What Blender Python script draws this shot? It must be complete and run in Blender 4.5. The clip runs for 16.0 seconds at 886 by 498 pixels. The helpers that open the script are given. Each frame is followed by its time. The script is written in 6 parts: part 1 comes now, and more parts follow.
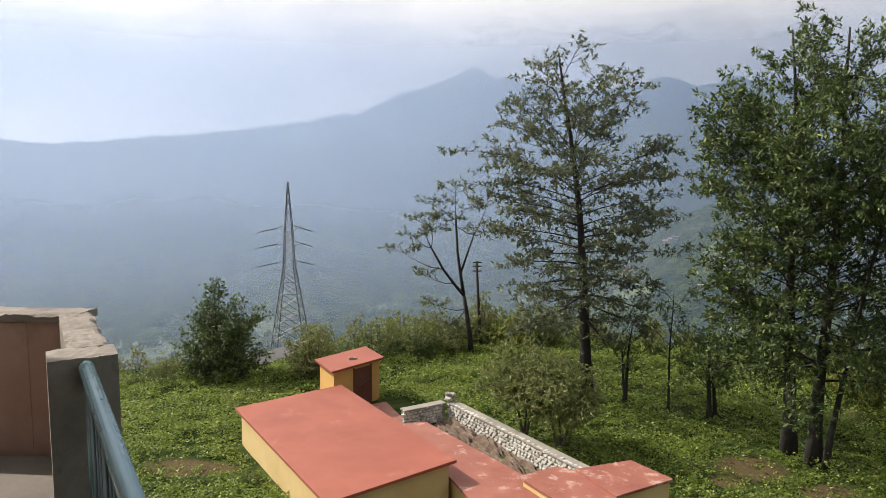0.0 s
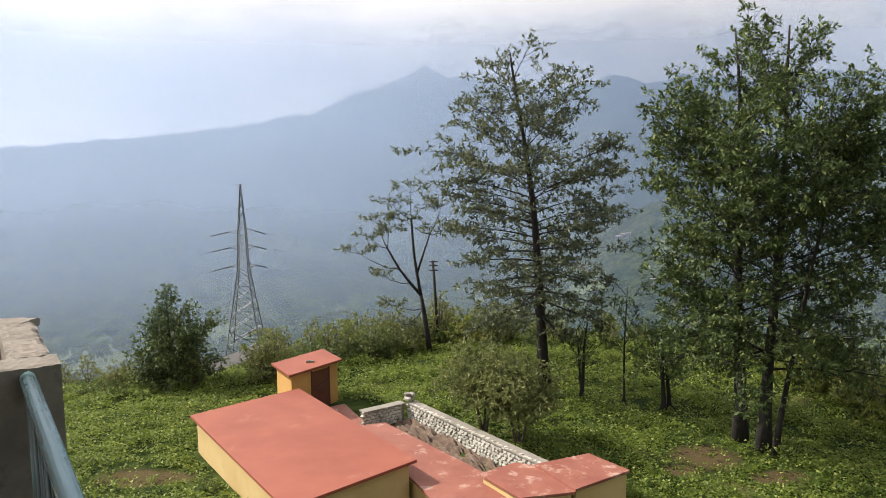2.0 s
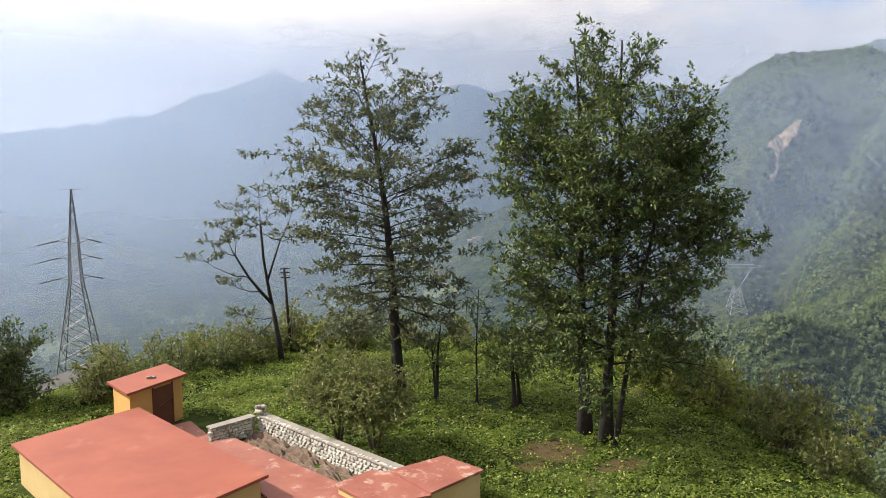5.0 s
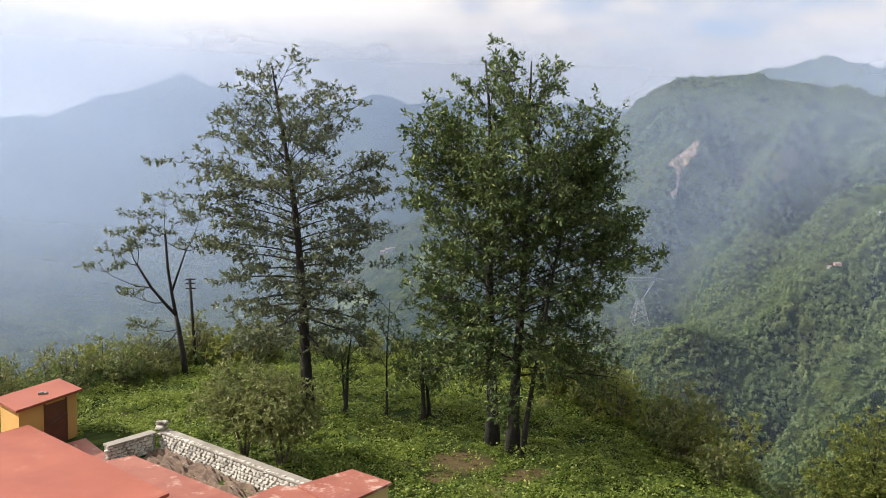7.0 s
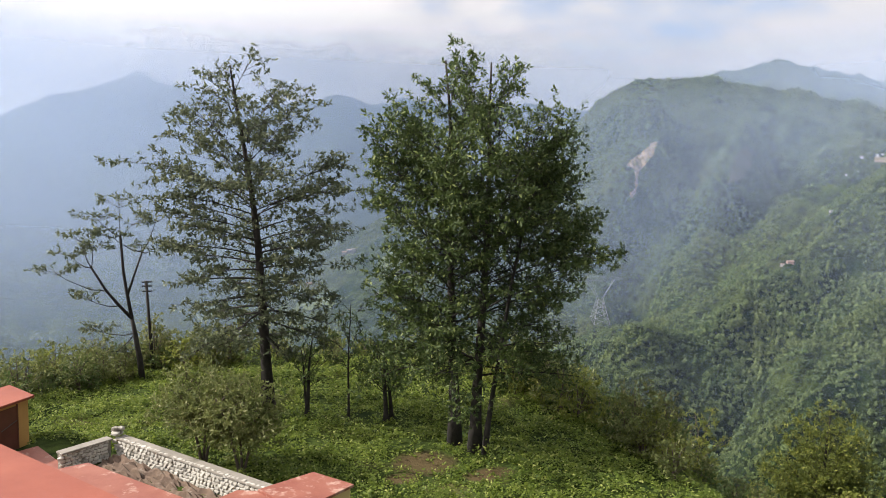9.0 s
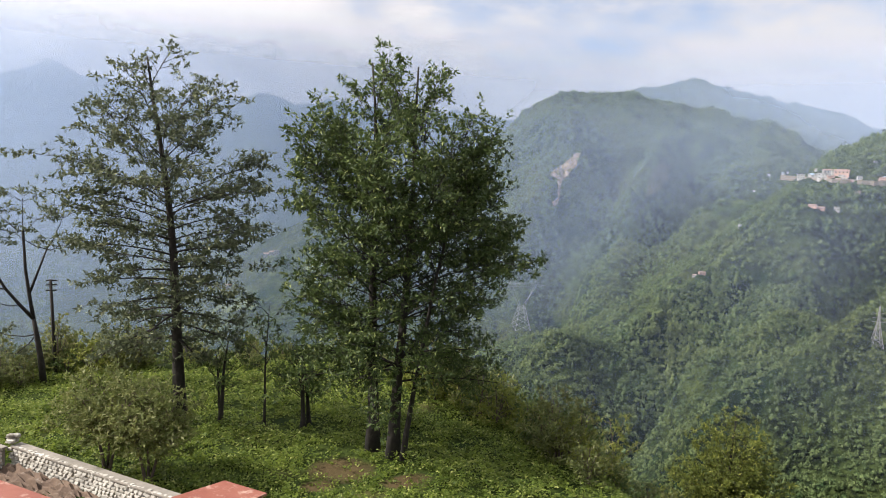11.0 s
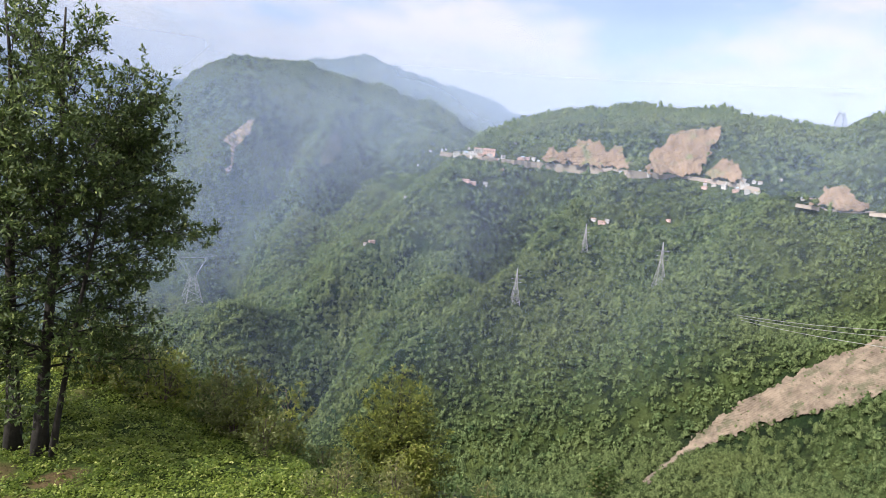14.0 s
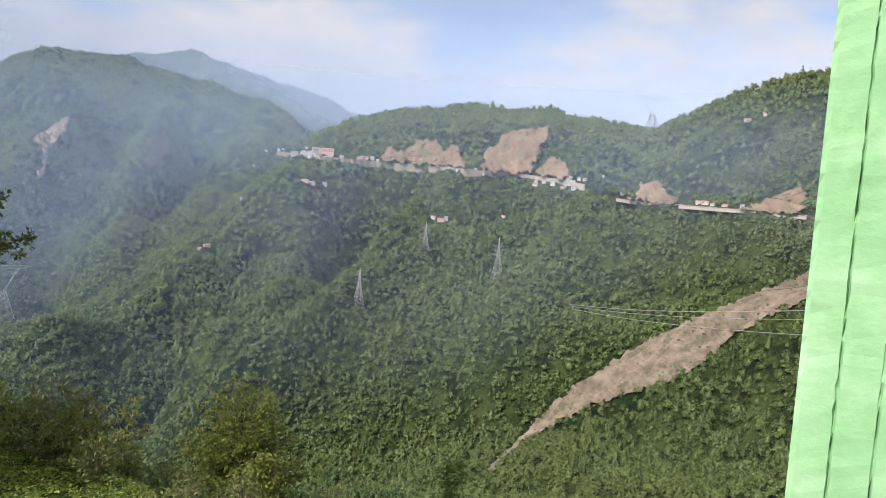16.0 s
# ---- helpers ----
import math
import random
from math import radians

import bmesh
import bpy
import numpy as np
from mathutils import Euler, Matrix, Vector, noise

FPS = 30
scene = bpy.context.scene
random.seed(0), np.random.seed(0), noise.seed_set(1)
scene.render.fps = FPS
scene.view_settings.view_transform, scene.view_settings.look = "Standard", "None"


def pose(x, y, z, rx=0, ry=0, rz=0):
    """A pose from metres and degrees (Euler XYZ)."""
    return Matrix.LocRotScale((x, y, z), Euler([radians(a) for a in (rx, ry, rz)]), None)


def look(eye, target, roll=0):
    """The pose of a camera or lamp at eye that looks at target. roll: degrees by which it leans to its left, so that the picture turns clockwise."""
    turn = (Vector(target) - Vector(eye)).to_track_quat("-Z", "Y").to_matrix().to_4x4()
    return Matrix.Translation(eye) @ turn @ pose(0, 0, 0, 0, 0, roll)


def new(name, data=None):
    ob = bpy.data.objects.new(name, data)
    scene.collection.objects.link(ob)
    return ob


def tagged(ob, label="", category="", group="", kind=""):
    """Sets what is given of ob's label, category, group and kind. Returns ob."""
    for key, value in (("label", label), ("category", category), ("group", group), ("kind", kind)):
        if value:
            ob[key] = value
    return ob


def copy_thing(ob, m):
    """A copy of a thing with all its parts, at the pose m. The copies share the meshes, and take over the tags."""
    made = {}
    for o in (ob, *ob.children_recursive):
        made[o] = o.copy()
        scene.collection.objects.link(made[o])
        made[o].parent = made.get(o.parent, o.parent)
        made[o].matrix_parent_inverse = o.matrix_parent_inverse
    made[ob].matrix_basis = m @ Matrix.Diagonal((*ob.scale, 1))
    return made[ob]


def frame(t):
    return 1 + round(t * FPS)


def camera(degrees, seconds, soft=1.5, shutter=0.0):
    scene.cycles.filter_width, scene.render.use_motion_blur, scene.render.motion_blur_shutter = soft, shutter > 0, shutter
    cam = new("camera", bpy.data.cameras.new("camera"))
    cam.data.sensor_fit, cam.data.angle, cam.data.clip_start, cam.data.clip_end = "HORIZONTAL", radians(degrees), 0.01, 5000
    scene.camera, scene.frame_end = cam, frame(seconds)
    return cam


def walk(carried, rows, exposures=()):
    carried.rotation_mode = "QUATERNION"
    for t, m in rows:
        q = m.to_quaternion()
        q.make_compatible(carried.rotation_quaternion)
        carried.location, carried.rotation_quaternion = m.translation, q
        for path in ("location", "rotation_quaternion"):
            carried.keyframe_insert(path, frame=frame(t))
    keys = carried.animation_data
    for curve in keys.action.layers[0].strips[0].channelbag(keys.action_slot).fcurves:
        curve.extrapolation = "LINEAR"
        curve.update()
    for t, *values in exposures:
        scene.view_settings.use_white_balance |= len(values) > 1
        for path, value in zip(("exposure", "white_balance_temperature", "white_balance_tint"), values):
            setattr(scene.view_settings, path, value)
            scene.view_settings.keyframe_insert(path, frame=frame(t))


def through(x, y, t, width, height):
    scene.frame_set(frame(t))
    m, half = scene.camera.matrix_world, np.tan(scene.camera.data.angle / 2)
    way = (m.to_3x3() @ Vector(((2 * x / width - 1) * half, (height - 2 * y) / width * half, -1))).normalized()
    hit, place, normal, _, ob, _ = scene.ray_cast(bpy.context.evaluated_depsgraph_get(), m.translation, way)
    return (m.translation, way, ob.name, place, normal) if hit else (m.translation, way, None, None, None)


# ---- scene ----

# ---------- camera ----------
PILLAR = (1.577, 0.298)
EXPO, SKY, SUN = 0.9, 0.10, 3.7
# stand-in haze sheets: distance, cover, share lost towards the right (negative: gained)
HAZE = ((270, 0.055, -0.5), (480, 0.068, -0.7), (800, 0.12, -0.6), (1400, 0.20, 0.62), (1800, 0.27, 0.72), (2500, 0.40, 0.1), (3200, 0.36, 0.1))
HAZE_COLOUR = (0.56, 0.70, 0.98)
CLOUD_DARK, CLOUD_LIGHT = (3.5, 3.5, 3.7), (4.5, 4.4, 4.4)
cam = camera(62.09, 16.0, soft=0.6)
# seconds, x, y, z, then the Euler angles in degrees
ROWS = [
    (0.0, 0.0, 0.0, 1.5, 83.59, -0.24, 0.03),
    (0.5, 0.003, -0.01, 1.502, 83.48, 0.15, 0.16),
    (1.0, 0.008, -0.014, 1.504, 83.5, 0.27, -0.49),
    (1.5, 0.019, -0.015, 1.502, 83.56, 0.48, -2.06),
    (2.0, 0.022, -0.011, 1.501, 83.55, 0.6, -3.47),
    (2.5, 0.016, -0.003, 1.498, 83.54, 0.36, -4.57),
    (3.0, 0.009, 0.017, 1.491, 83.35, 0.04, -6.58),
    (3.5, 0.032, 0.06, 1.482, 83.33, 0.15, -8.92),
    (4.0, 0.059, 0.108, 1.474, 83.41, 0.17, -11.14),
    (4.5, 0.085, 0.146, 1.468, 83.53, 0.17, -12.74),
    (5.0, 0.11, 0.171, 1.468, 83.89, 0.24, -14.8),
    (5.2, 0.12, 0.176, 1.47, 84.05, 0.3, -16.14),
    (7.3, 0.113, -0.016, 1.557, 84.83, -1.23, -21.58),
    (7.5, 0.112, -0.022, 1.558, 84.86, -1.28, -21.58),
    (8.0, 0.112, -0.029, 1.558, 84.91, -1.33, -22.05),
    (8.5, 0.123, -0.023, 1.555, 84.94, -1.29, -23.06),
    (9.0, 0.144, -0.008, 1.549, 84.9, -1.06, -24.42),
    (11.5, 0.313, 0.147, 1.542, 85.49, -3.08, -33.19),
    (12.0, 0.35, 0.186, 1.536, 85.37, -2.94, -37.56),
    (12.5, 0.385, 0.226, 1.529, 85.3, -3.23, -43.03),
    (13.0, 0.412, 0.265, 1.523, 85.21, -4.32, -47.75),
    (13.5, 0.437, 0.296, 1.518, 84.84, -4.93, -51.5),
    (14.0, 0.449, 0.321, 1.514, 84.75, -4.86, -55.03),
    (14.5, 0.452, 0.34, 1.514, 84.99, -4.58, -58.25),
    (15.0, 0.445, 0.36, 1.52, 85.29, -4.44, -61.19),
    (15.5, 0.437, 0.375, 1.527, 85.52, -4.22, -64.47),
    (16.0, 0.433, 0.384, 1.536, 85.67, -4.03, -67.44),
]
LIGHT = [(0.0, -0.15, 6580, 11), (2.0, -0.07, 6600, 11), (3.0, -0.07, 6600, 11.5), (3.5, 0.03, 6650, 12), (5.0, 0.08, 6650, 12), (8.5, 0.02, 6500, 12.5), (11.5, 0.02, 6400, 13), (12.5, 0.2, 6280, 13.5),
         (15.05, 0.17, 6180, 14.5), (15.4, -0.13, 6180, 14.5), (16.0, -0.11, 6250, 13.5)]
walk(cam, [(t, pose(x, y, z, a, b, c)) for t, x, y, z, a, b, c in ROWS], exposures=[(t, EXPO + e, k, tint) for t, e, k, tint in LIGHT])

# ---------- world, sun ----------
SUN_AZ, SUN_EL = -68.0, 39.0      # bearing clockwise from +y, height


def bearing(az, el=0.0):
    a, e = radians(az), radians(el)
    return Vector((math.sin(a) * math.cos(e), math.cos(a) * math.cos(e), math.sin(e)))


class Nodes:
    """Short hand for node trees."""
    def __init__(self, tree):
        self.tree = tree
        tree.nodes.clear()

    def add(self, kind):
        return self.tree.nodes.new(kind)

    def link(self, a, b):
        self.tree.links.new(a, b)

    def put(self, socket, value):
        if isinstance(value, bpy.types.NodeSocket):
            self.link(value, socket)
        elif value is not None:
            socket.default_value = value

    def math(self, op, a, b=None, clamp=False):
        n = self.add("ShaderNodeMath")
        n.operation, n.use_clamp = op, clamp
        self.put(n.inputs[0], a)
        self.put(n.inputs[1], b)
        return n.outputs[0]

    def mix(self, fac, a, b, mode="MIX"):
        n = self.add("ShaderNodeMix")
        n.data_type, n.blend_type = "RGBA", mode
        self.put(n.inputs[0], fac)
        self.put(n.inputs[6], (*a, 1) if isinstance(a, tuple) else a)
        self.put(n.inputs[7], (*b, 1) if isinstance(b, tuple) else b)
        return n.outputs[2]

    def noise(self, vector, scale, detail=4.0, rough=0.55):
        n = self.add("ShaderNodeTexNoise")
        self.put(n.inputs["Vector"], vector)
        n.inputs["Scale"].default_value = scale
        n.inputs["Detail"].default_value = detail
        n.inputs["Roughness"].default_value = rough
        return n.outputs["Fac"]

    def ramp(self, fac, *stops):
        n = self.add("ShaderNodeValToRGB")
        self.put(n.inputs[0], fac)
        el = n.color_ramp.elements
        while len(el) < len(stops):
            el.new(0.5)
        for e, (p, c) in zip(el, stops):
            e.position = p
            e.color = (c, c, c, 1) if isinstance(c, (int, float)) else (*c, 1)
        return n.outputs[0]


world = bpy.data.worlds.new("sky")
scene.world = world
world.use_nodes = True
w = Nodes(world.node_tree)
sky = w.add("ShaderNodeTexSky")
sky.sky_type, sky.sun_disc = "NISHITA", False
sky.sun_elevation, sky.sun_rotation = radians(SUN_EL), radians(SUN_AZ)
sky.altitude, sky.air_density, sky.dust_density, sky.ozone_density = 1600.0, 1.0, 1.6, 1.0
co = w.add("ShaderNodeTexCoord").outputs["Generated"]
sep = w.add("ShaderNodeSeparateXYZ")
w.link(co, sep.inputs[0])
stretch = w.add("ShaderNodeMapping")
stretch.inputs["Scale"].default_value = (1.0, 1.0, 2.6)
w.link(co, stretch.inputs["Vector"])
cl = w.noise(stretch.outputs[0], 4.2, 9.0, 0.58)
soft = w.noise(stretch.outputs[0], 1.3, 2.0, 0.5)
low = w.ramp(sep.outputs[2], (0.0, 0.19), (0.13, 0.16), (0.18, 0.09), (0.215, -0.06), (0.6, -0.1))
towards = w.add("ShaderNodeVectorMath")
towards.operation = "DOT_PRODUCT"
w.link(co, towards.inputs[0])
towards.inputs[1].default_value = bearing(SUN_AZ, SUN_EL)
bright = w.ramp(w.math("MULTIPLY", w.math("ADD", towards.outputs["Value"], 0.4), 0.7), (0.175, 0.0), (0.434, 0.22), (0.7, 0.6), (0.97, 1.0))
mask = w.math("ADD", w.math("ADD", cl, w.math("MULTIPLY", soft, 0.5)), w.math("ADD", low, w.math("MULTIPLY", bright, 0.28)))
mask = w.ramp(mask, (0.66, 0.36), (0.84, 1.0))
grey = w.noise(stretch.outputs[0], 4.3, 6.0, 0.6)
cloud = w.mix(w.ramp(grey, (0.36, 0.0), (0.57, 1.0)), CLOUD_DARK, CLOUD_LIGHT)
cloud = w.mix(bright, cloud, w.mix(1.0, cloud, (2.1, 2.1, 2.05), "MULTIPLY"))
bg = w.add("ShaderNodeBackground")
w.link(w.mix(mask, sky.outputs[0], cloud), bg.inputs[0])
bg.inputs[1].default_value = SKY
w.link(bg.outputs[0], w.add("ShaderNodeOutputWorld").inputs[0])

sun = new("sun", bpy.data.lights.new("sun", "SUN"))
sun.data.energy, sun.data.angle, sun.data.color = SUN, radians(0.55), (1.0, 0.93, 0.82)
sun.matrix_world = look(bearing(SUN_AZ, SUN_EL) * 100, (0, 0, 0))

# ---------- mesh helpers ----------
def build(name, V, F, mat=None, smooth=False, parent=None, label=""):
    """One mesh object from arrays; F is an (n, k) array or a list of faces."""
    me = bpy.data.meshes.new(name)
    V = np.asarray(V, dtype=np.float32)
    if isinstance(F, np.ndarray):
        n, k = F.shape
        me.vertices.add(len(V))
        me.vertices.foreach_set("co", V.ravel())
        me.loops.add(n * k)
        me.loops.foreach_set("vertex_index", F.astype(np.int32).ravel())
        me.polygons.add(n)
        me.polygons.foreach_set("loop_start", np.arange(0, n * k, k, dtype=np.int32))
        me.update(calc_edges=True)
    else:
        me.from_pydata(V.tolist(), [], F)
    if mat:
        me.materials.append(mat)
    if smooth:
        me.polygons.foreach_set("use_smooth", np.ones(len(me.polygons), dtype=bool))
    ob = new(name, me)
    if parent:
        ob.parent = parent
    if label:
        tagged(ob, label)
    return ob


def part(name, bm, mat, parent=None, label="", smooth=False):
    me = bpy.data.meshes.new(name)
    bmesh.ops.recalc_face_normals(bm, faces=bm.faces)
    bm.to_mesh(me)
    bm.free()
    me.materials.append(mat)
    if smooth:
        me.polygons.foreach_set("use_smooth", np.ones(len(me.polygons), dtype=bool))
    ob = new(name, me)
    if parent:
        ob.parent = parent
    if label:
        tagged(ob, label)
    return ob


def empty(name, x=0.0, y=0.0, z=0.0):
    ob = new(name)
    ob.empty_display_size = 0.2
    ob.location = (x, y, z)
    return ob


def prism(bm, quad, z0, z1, bevel=0.0):
    """A block over a ground-plan polygon between two heights."""
    lo = [bm.verts.new((x, y, z0)) for x, y in quad]
    hi = [bm.verts.new((x, y, z1)) for x, y in quad]
    n = len(quad)
    made = [bm.faces.new(hi), bm.faces.new(lo[::-1])]
    for i in range(n):
        made.append(bm.faces.new((lo[i], lo[(i + 1) % n], hi[(i + 1) % n], hi[i])))
    if bevel:
        edges = list({e for f in made for e in f.edges})
        bmesh.ops.bevel(bm, geom=edges, offset=bevel, segments=2, affect="EDGES", profile=0.6)


def tube(bm, points, radii, sides=8):
    """A tapered tube along points."""
    rings = []
    pts = [Vector(p) for p in points]
    for i, p in enumerate(pts):
        d = (pts[min(i + 1, len(pts) - 1)] - pts[max(i - 1, 0)]).normalized()
        a = d.orthogonal().normalized() if abs(d.z) > 0.9 else d.cross(Vector((0, 0, 1))).normalized()
        if abs(d.z) > 0.9:
            a = (Vector((1, 0, 0)) - d * d.x).normalized()
        b = d.cross(a)
        r = radii[i] if isinstance(radii, (list, tuple)) else radii
        rings.append([bm.verts.new(p + (a * math.cos(k * math.tau / sides) + b * math.sin(k * math.tau / sides)) * r)
                      for k in range(sides)])
    for r0, r1 in zip(rings, rings[1:]):
        for k in range(sides):
            bm.faces.new((r0[k], r0[(k + 1) % sides], r1[(k + 1) % sides], r1[k]))
    bm.faces.new(rings[0][::-1])
    bm.faces.new(rings[-1])


def inset(quad, d):
    """A convex polygon (either winding) moved inwards by d."""
    pts = [Vector((x, y)) for x, y in quad]
    n = len(pts)
    c = sum(pts, Vector((0, 0))) / n
    out = []
    for i in range(n):
        lines = []
        for a, b in ((pts[i - 1], pts[i]), (pts[i], pts[(i + 1) % n])):
            t = (b - a).normalized()
            nn = Vector((-t.y, t.x))
            if nn.dot(c - a) < 0:
                nn = -nn
            lines.append((a + nn * d, t))
        (p, t), (q, s) = lines
        den = t.x * s.y - t.y * s.x
        k = ((q - p).x * s.y - (q - p).y * s.x) / den
        out.append(tuple(p + t * k))
    return out


def hashed(ix, iy, seed):
    h = (ix.astype(np.int64) * 374761393 + iy.astype(np.int64) * 668265263 + seed * 974634777) & 0x7FFFFFFF
    h = ((h ^ (h >> 13)) * 1274126177) & 0x7FFFFFFF
    return ((h ^ (h >> 16)) & 0xFFFF) / 65535.0


def vnoise(x, y, seed=0):
    """Value noise, about -1 to 1."""
    x, y = np.asarray(x, float), np.asarray(y, float)
    ix, iy = np.floor(x), np.floor(y)
    fx, fy = x - ix, y - iy
    u, v = fx * fx * (3 - 2 * fx), fy * fy * (3 - 2 * fy)
    a, b = hashed(ix, iy, seed), hashed(ix + 1, iy, seed)
    c, d = hashed(ix, iy + 1, seed), hashed(ix + 1, iy + 1, seed)
    return 2 * (a + (b - a) * u + (c - a) * v + (a - b - c + d) * u * v) - 1


def fbm(x, y, octaves=4, seed=0):
    s, a, f = 0.0, 0.5, 1.0
    for k in range(octaves):
        s = s + a * vnoise(x * f + 17.3 * k, y * f - 9.1 * k, seed + k)
        a, f = a * 0.5, f * 2.03
    return s


# ---------- materials ----------
def material(name):
    m = bpy.data.materials.new(name)
    m.use_nodes = True
    n = Nodes(m.node_tree)
    out = n.add("ShaderNodeOutputMaterial")
    b = n.add("ShaderNodeBsdfPrincipled")
    n.link(b.outputs[0], out.inputs[0])
    return m, n, b, out


def bump(n, b, height, strength, distance):
    k = n.add("ShaderNodeBump")
    k.inputs["Strength"].default_value = strength
    k.inputs["Distance"].default_value = distance
    n.link(height, k.inputs["Height"])
    n.link(k.outputs[0], b.inputs["Normal"])


def surface(name, dark, light, scale, rough=0.8, fine=40.0, bump_d=0.01, stain=None, stain_scale=0.7, stain_range=(0.55, 0.7), metal=0.0, spread=(0.3, 0.7)):
    """Paint, plaster, stone: two scales of colour, stains and fine relief."""
    m, n, b, _ = material(name)
    p = n.add("ShaderNodeNewGeometry").outputs["Position"]
    base = n.mix(n.ramp(n.noise(p, scale, 6.0, 0.6), (spread[0], 0.0), (spread[1], 1.0)), dark, light)
    grain = n.noise(p, fine, 3.0, 0.6)
    base = n.mix(n.math("MULTIPLY", grain, 0.22), base, tuple(c * 0.55 for c in dark))
    if stain:
        base = n.mix(n.ramp(n.noise(p, stain_scale, 7.0, 0.65), (stain_range[0], 0.0), (stain_range[1], 0.85)), base, stain)
    n.link(base, b.inputs["Base Color"])
    n.put(b.inputs["Roughness"], n.math("ADD", n.math("MULTIPLY", grain, 0.2), rough - 0.1))
    b.inputs["Metallic"].default_value = metal
    bump(n, b, n.noise(p, fine * 0.6, 5.0, 0.65), 0.6, bump_d)
    return m


def leaf_material(name, dark, light, tip=None, through=0.35):
    """Leaves: each one its own shade, with light coming through."""
    m, n, b, out = material(name)
    g = n.add("ShaderNodeNewGeometry")
    rnd = g.outputs["Random Per Island"]
    big = n.noise(g.outputs["Position"], 0.45, 2.0)
    fac = n.math("ADD", n.math("MULTIPLY", rnd, 0.7), n.math("MULTIPLY", n.math("SUBTRACT", big, 0.35), 0.9), True)
    col = n.mix(fac, dark, light)
    if tip:
        col = n.mix(n.ramp(rnd, (0.88, 0.0), (0.93, 1.0)), col, tip)
    n.link(col, b.inputs["Base Color"])
    b.inputs["Roughness"].default_value = 0.55
    b.inputs["Specular IOR Level"].default_value = 0.22
    tr = n.add("ShaderNodeBsdfTranslucent")
    n.link(n.mix(0.5, col, tuple(min(1.0, c * 1.6) for c in light)), tr.inputs[0])
    mx = n.add("ShaderNodeMixShader")
    mx.inputs[0].default_value = through
    n.link(b.outputs[0], mx.inputs[1])
    n.link(tr.outputs[0], mx.inputs[2])
    n.link(mx.outputs[0], out.inputs[0])
    return m


M_RED = surface("red_oxide_paint", (0.235, 0.058, 0.034), (0.315, 0.088, 0.052), 0.7, 0.66, 30.0, 0.004, (0.36, 0.15, 0.10), 1.1, (0.60, 0.78))
M_RED_OLD = surface("worn_red_oxide_paint", (0.225, 0.068, 0.047), (0.32, 0.12, 0.083), 1.3, 0.64, 30.0, 0.004, (0.48, 0.32, 0.26), 2.3, (0.56, 0.68))
M_YELLOW = surface("yellow_wall_paint", (0.50, 0.35, 0.15), (0.60, 0.45, 0.21), 0.8, 0.85, 25.0, 0.004, (0.30, 0.23, 0.13), 1.1, (0.62, 0.8))
M_ORANGE = surface("orange_wall_paint", (0.52, 0.29, 0.085), (0.60, 0.36, 0.12), 0.8, 0.85, 25.0, 0.004, (0.34, 0.2, 0.08), 1.1, (0.64, 0.8))
M_DOOR = surface("brown_door_paint", (0.10, 0.03, 0.02), (0.15, 0.05, 0.035), 2.0, 0.5, 40.0, 0.002)
M_STONE = surface("whitewashed_stone", (0.38, 0.36, 0.32), (0.66, 0.64, 0.58), 2.5, 0.9, 18.0, 0.02, (0.16, 0.14, 0.11), 1.8, (0.56, 0.66))
M_COPING = surface("cement_coping", (0.20, 0.185, 0.16), (0.33, 0.30, 0.26), 2.0, 0.9, 22.0, 0.01, (0.12, 0.11, 0.08), 1.5)
M_RUBBLE = surface("rubble_soil", (0.09, 0.06, 0.045), (0.2, 0.14, 0.10), 2.2, 0.95, 12.0, 0.04, (0.28, 0.24, 0.2), 3.0)
M_PLASTER = surface("grey_plaster", (0.19, 0.165, 0.14), (0.31, 0.27, 0.23), 9.0, 0.9, 70.0, 0.004, (0.10, 0.085, 0.07), 7.0, (0.54, 0.68))
M_PINK = surface("faded_pink_plaster", (0.37, 0.21, 0.15), (0.50, 0.33, 0.255), 2.5, 0.9, 60.0, 0.003, (0.26, 0.15, 0.1), 2.0)
M_RAIL = surface("teal_enamel_paint", (0.15, 0.26, 0.27), (0.17, 0.29, 0.30), 4.0, 0.22, 9.0, 0.0002)
M_GRILL = surface("dark_teal_enamel_paint", (0.012, 0.05, 0.05), (0.02, 0.075, 0.075), 6.0, 0.4, 90.0, 0.001)
M_GREEN = surface("light_green_wall_paint", (0.215, 0.45, 0.20), (0.30, 0.54, 0.29), 7.0, 0.7, 60.0, 0.003, (0.38, 0.60, 0.36), 5.0, (0.5, 0.68))
M_BARK = surface("dark_bark", (0.014, 0.012, 0.010), (0.034, 0.029, 0.025), 6.0, 0.95, 16.0, 0.03, (0.07, 0.06, 0.05), 3.0, (0.6, 0.75))
M_BARK_PALE = surface("pale_bark", (0.06, 0.045, 0.035), (0.13, 0.10, 0.08), 6.0, 0.95, 16.0, 0.02)
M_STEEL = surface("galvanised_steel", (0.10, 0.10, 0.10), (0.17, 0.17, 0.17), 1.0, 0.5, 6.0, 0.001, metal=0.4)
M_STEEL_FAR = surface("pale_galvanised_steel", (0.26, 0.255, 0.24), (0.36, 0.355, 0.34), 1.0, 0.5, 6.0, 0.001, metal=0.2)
M_WIRE = surface("dark_cable", (0.03, 0.03, 0.03), (0.05, 0.05, 0.05), 1.0, 0.5)
M_WHITE = surface("white_house_paint", (0.32, 0.31, 0.29), (0.52, 0.51, 0.49), 0.1, 0.8, 2.0, 0.01)
M_TIN = surface("rusty_tin_roof", (0.28, 0.16, 0.12), (0.4, 0.3, 0.26), 0.15, 0.6, 2.0, 0.01)
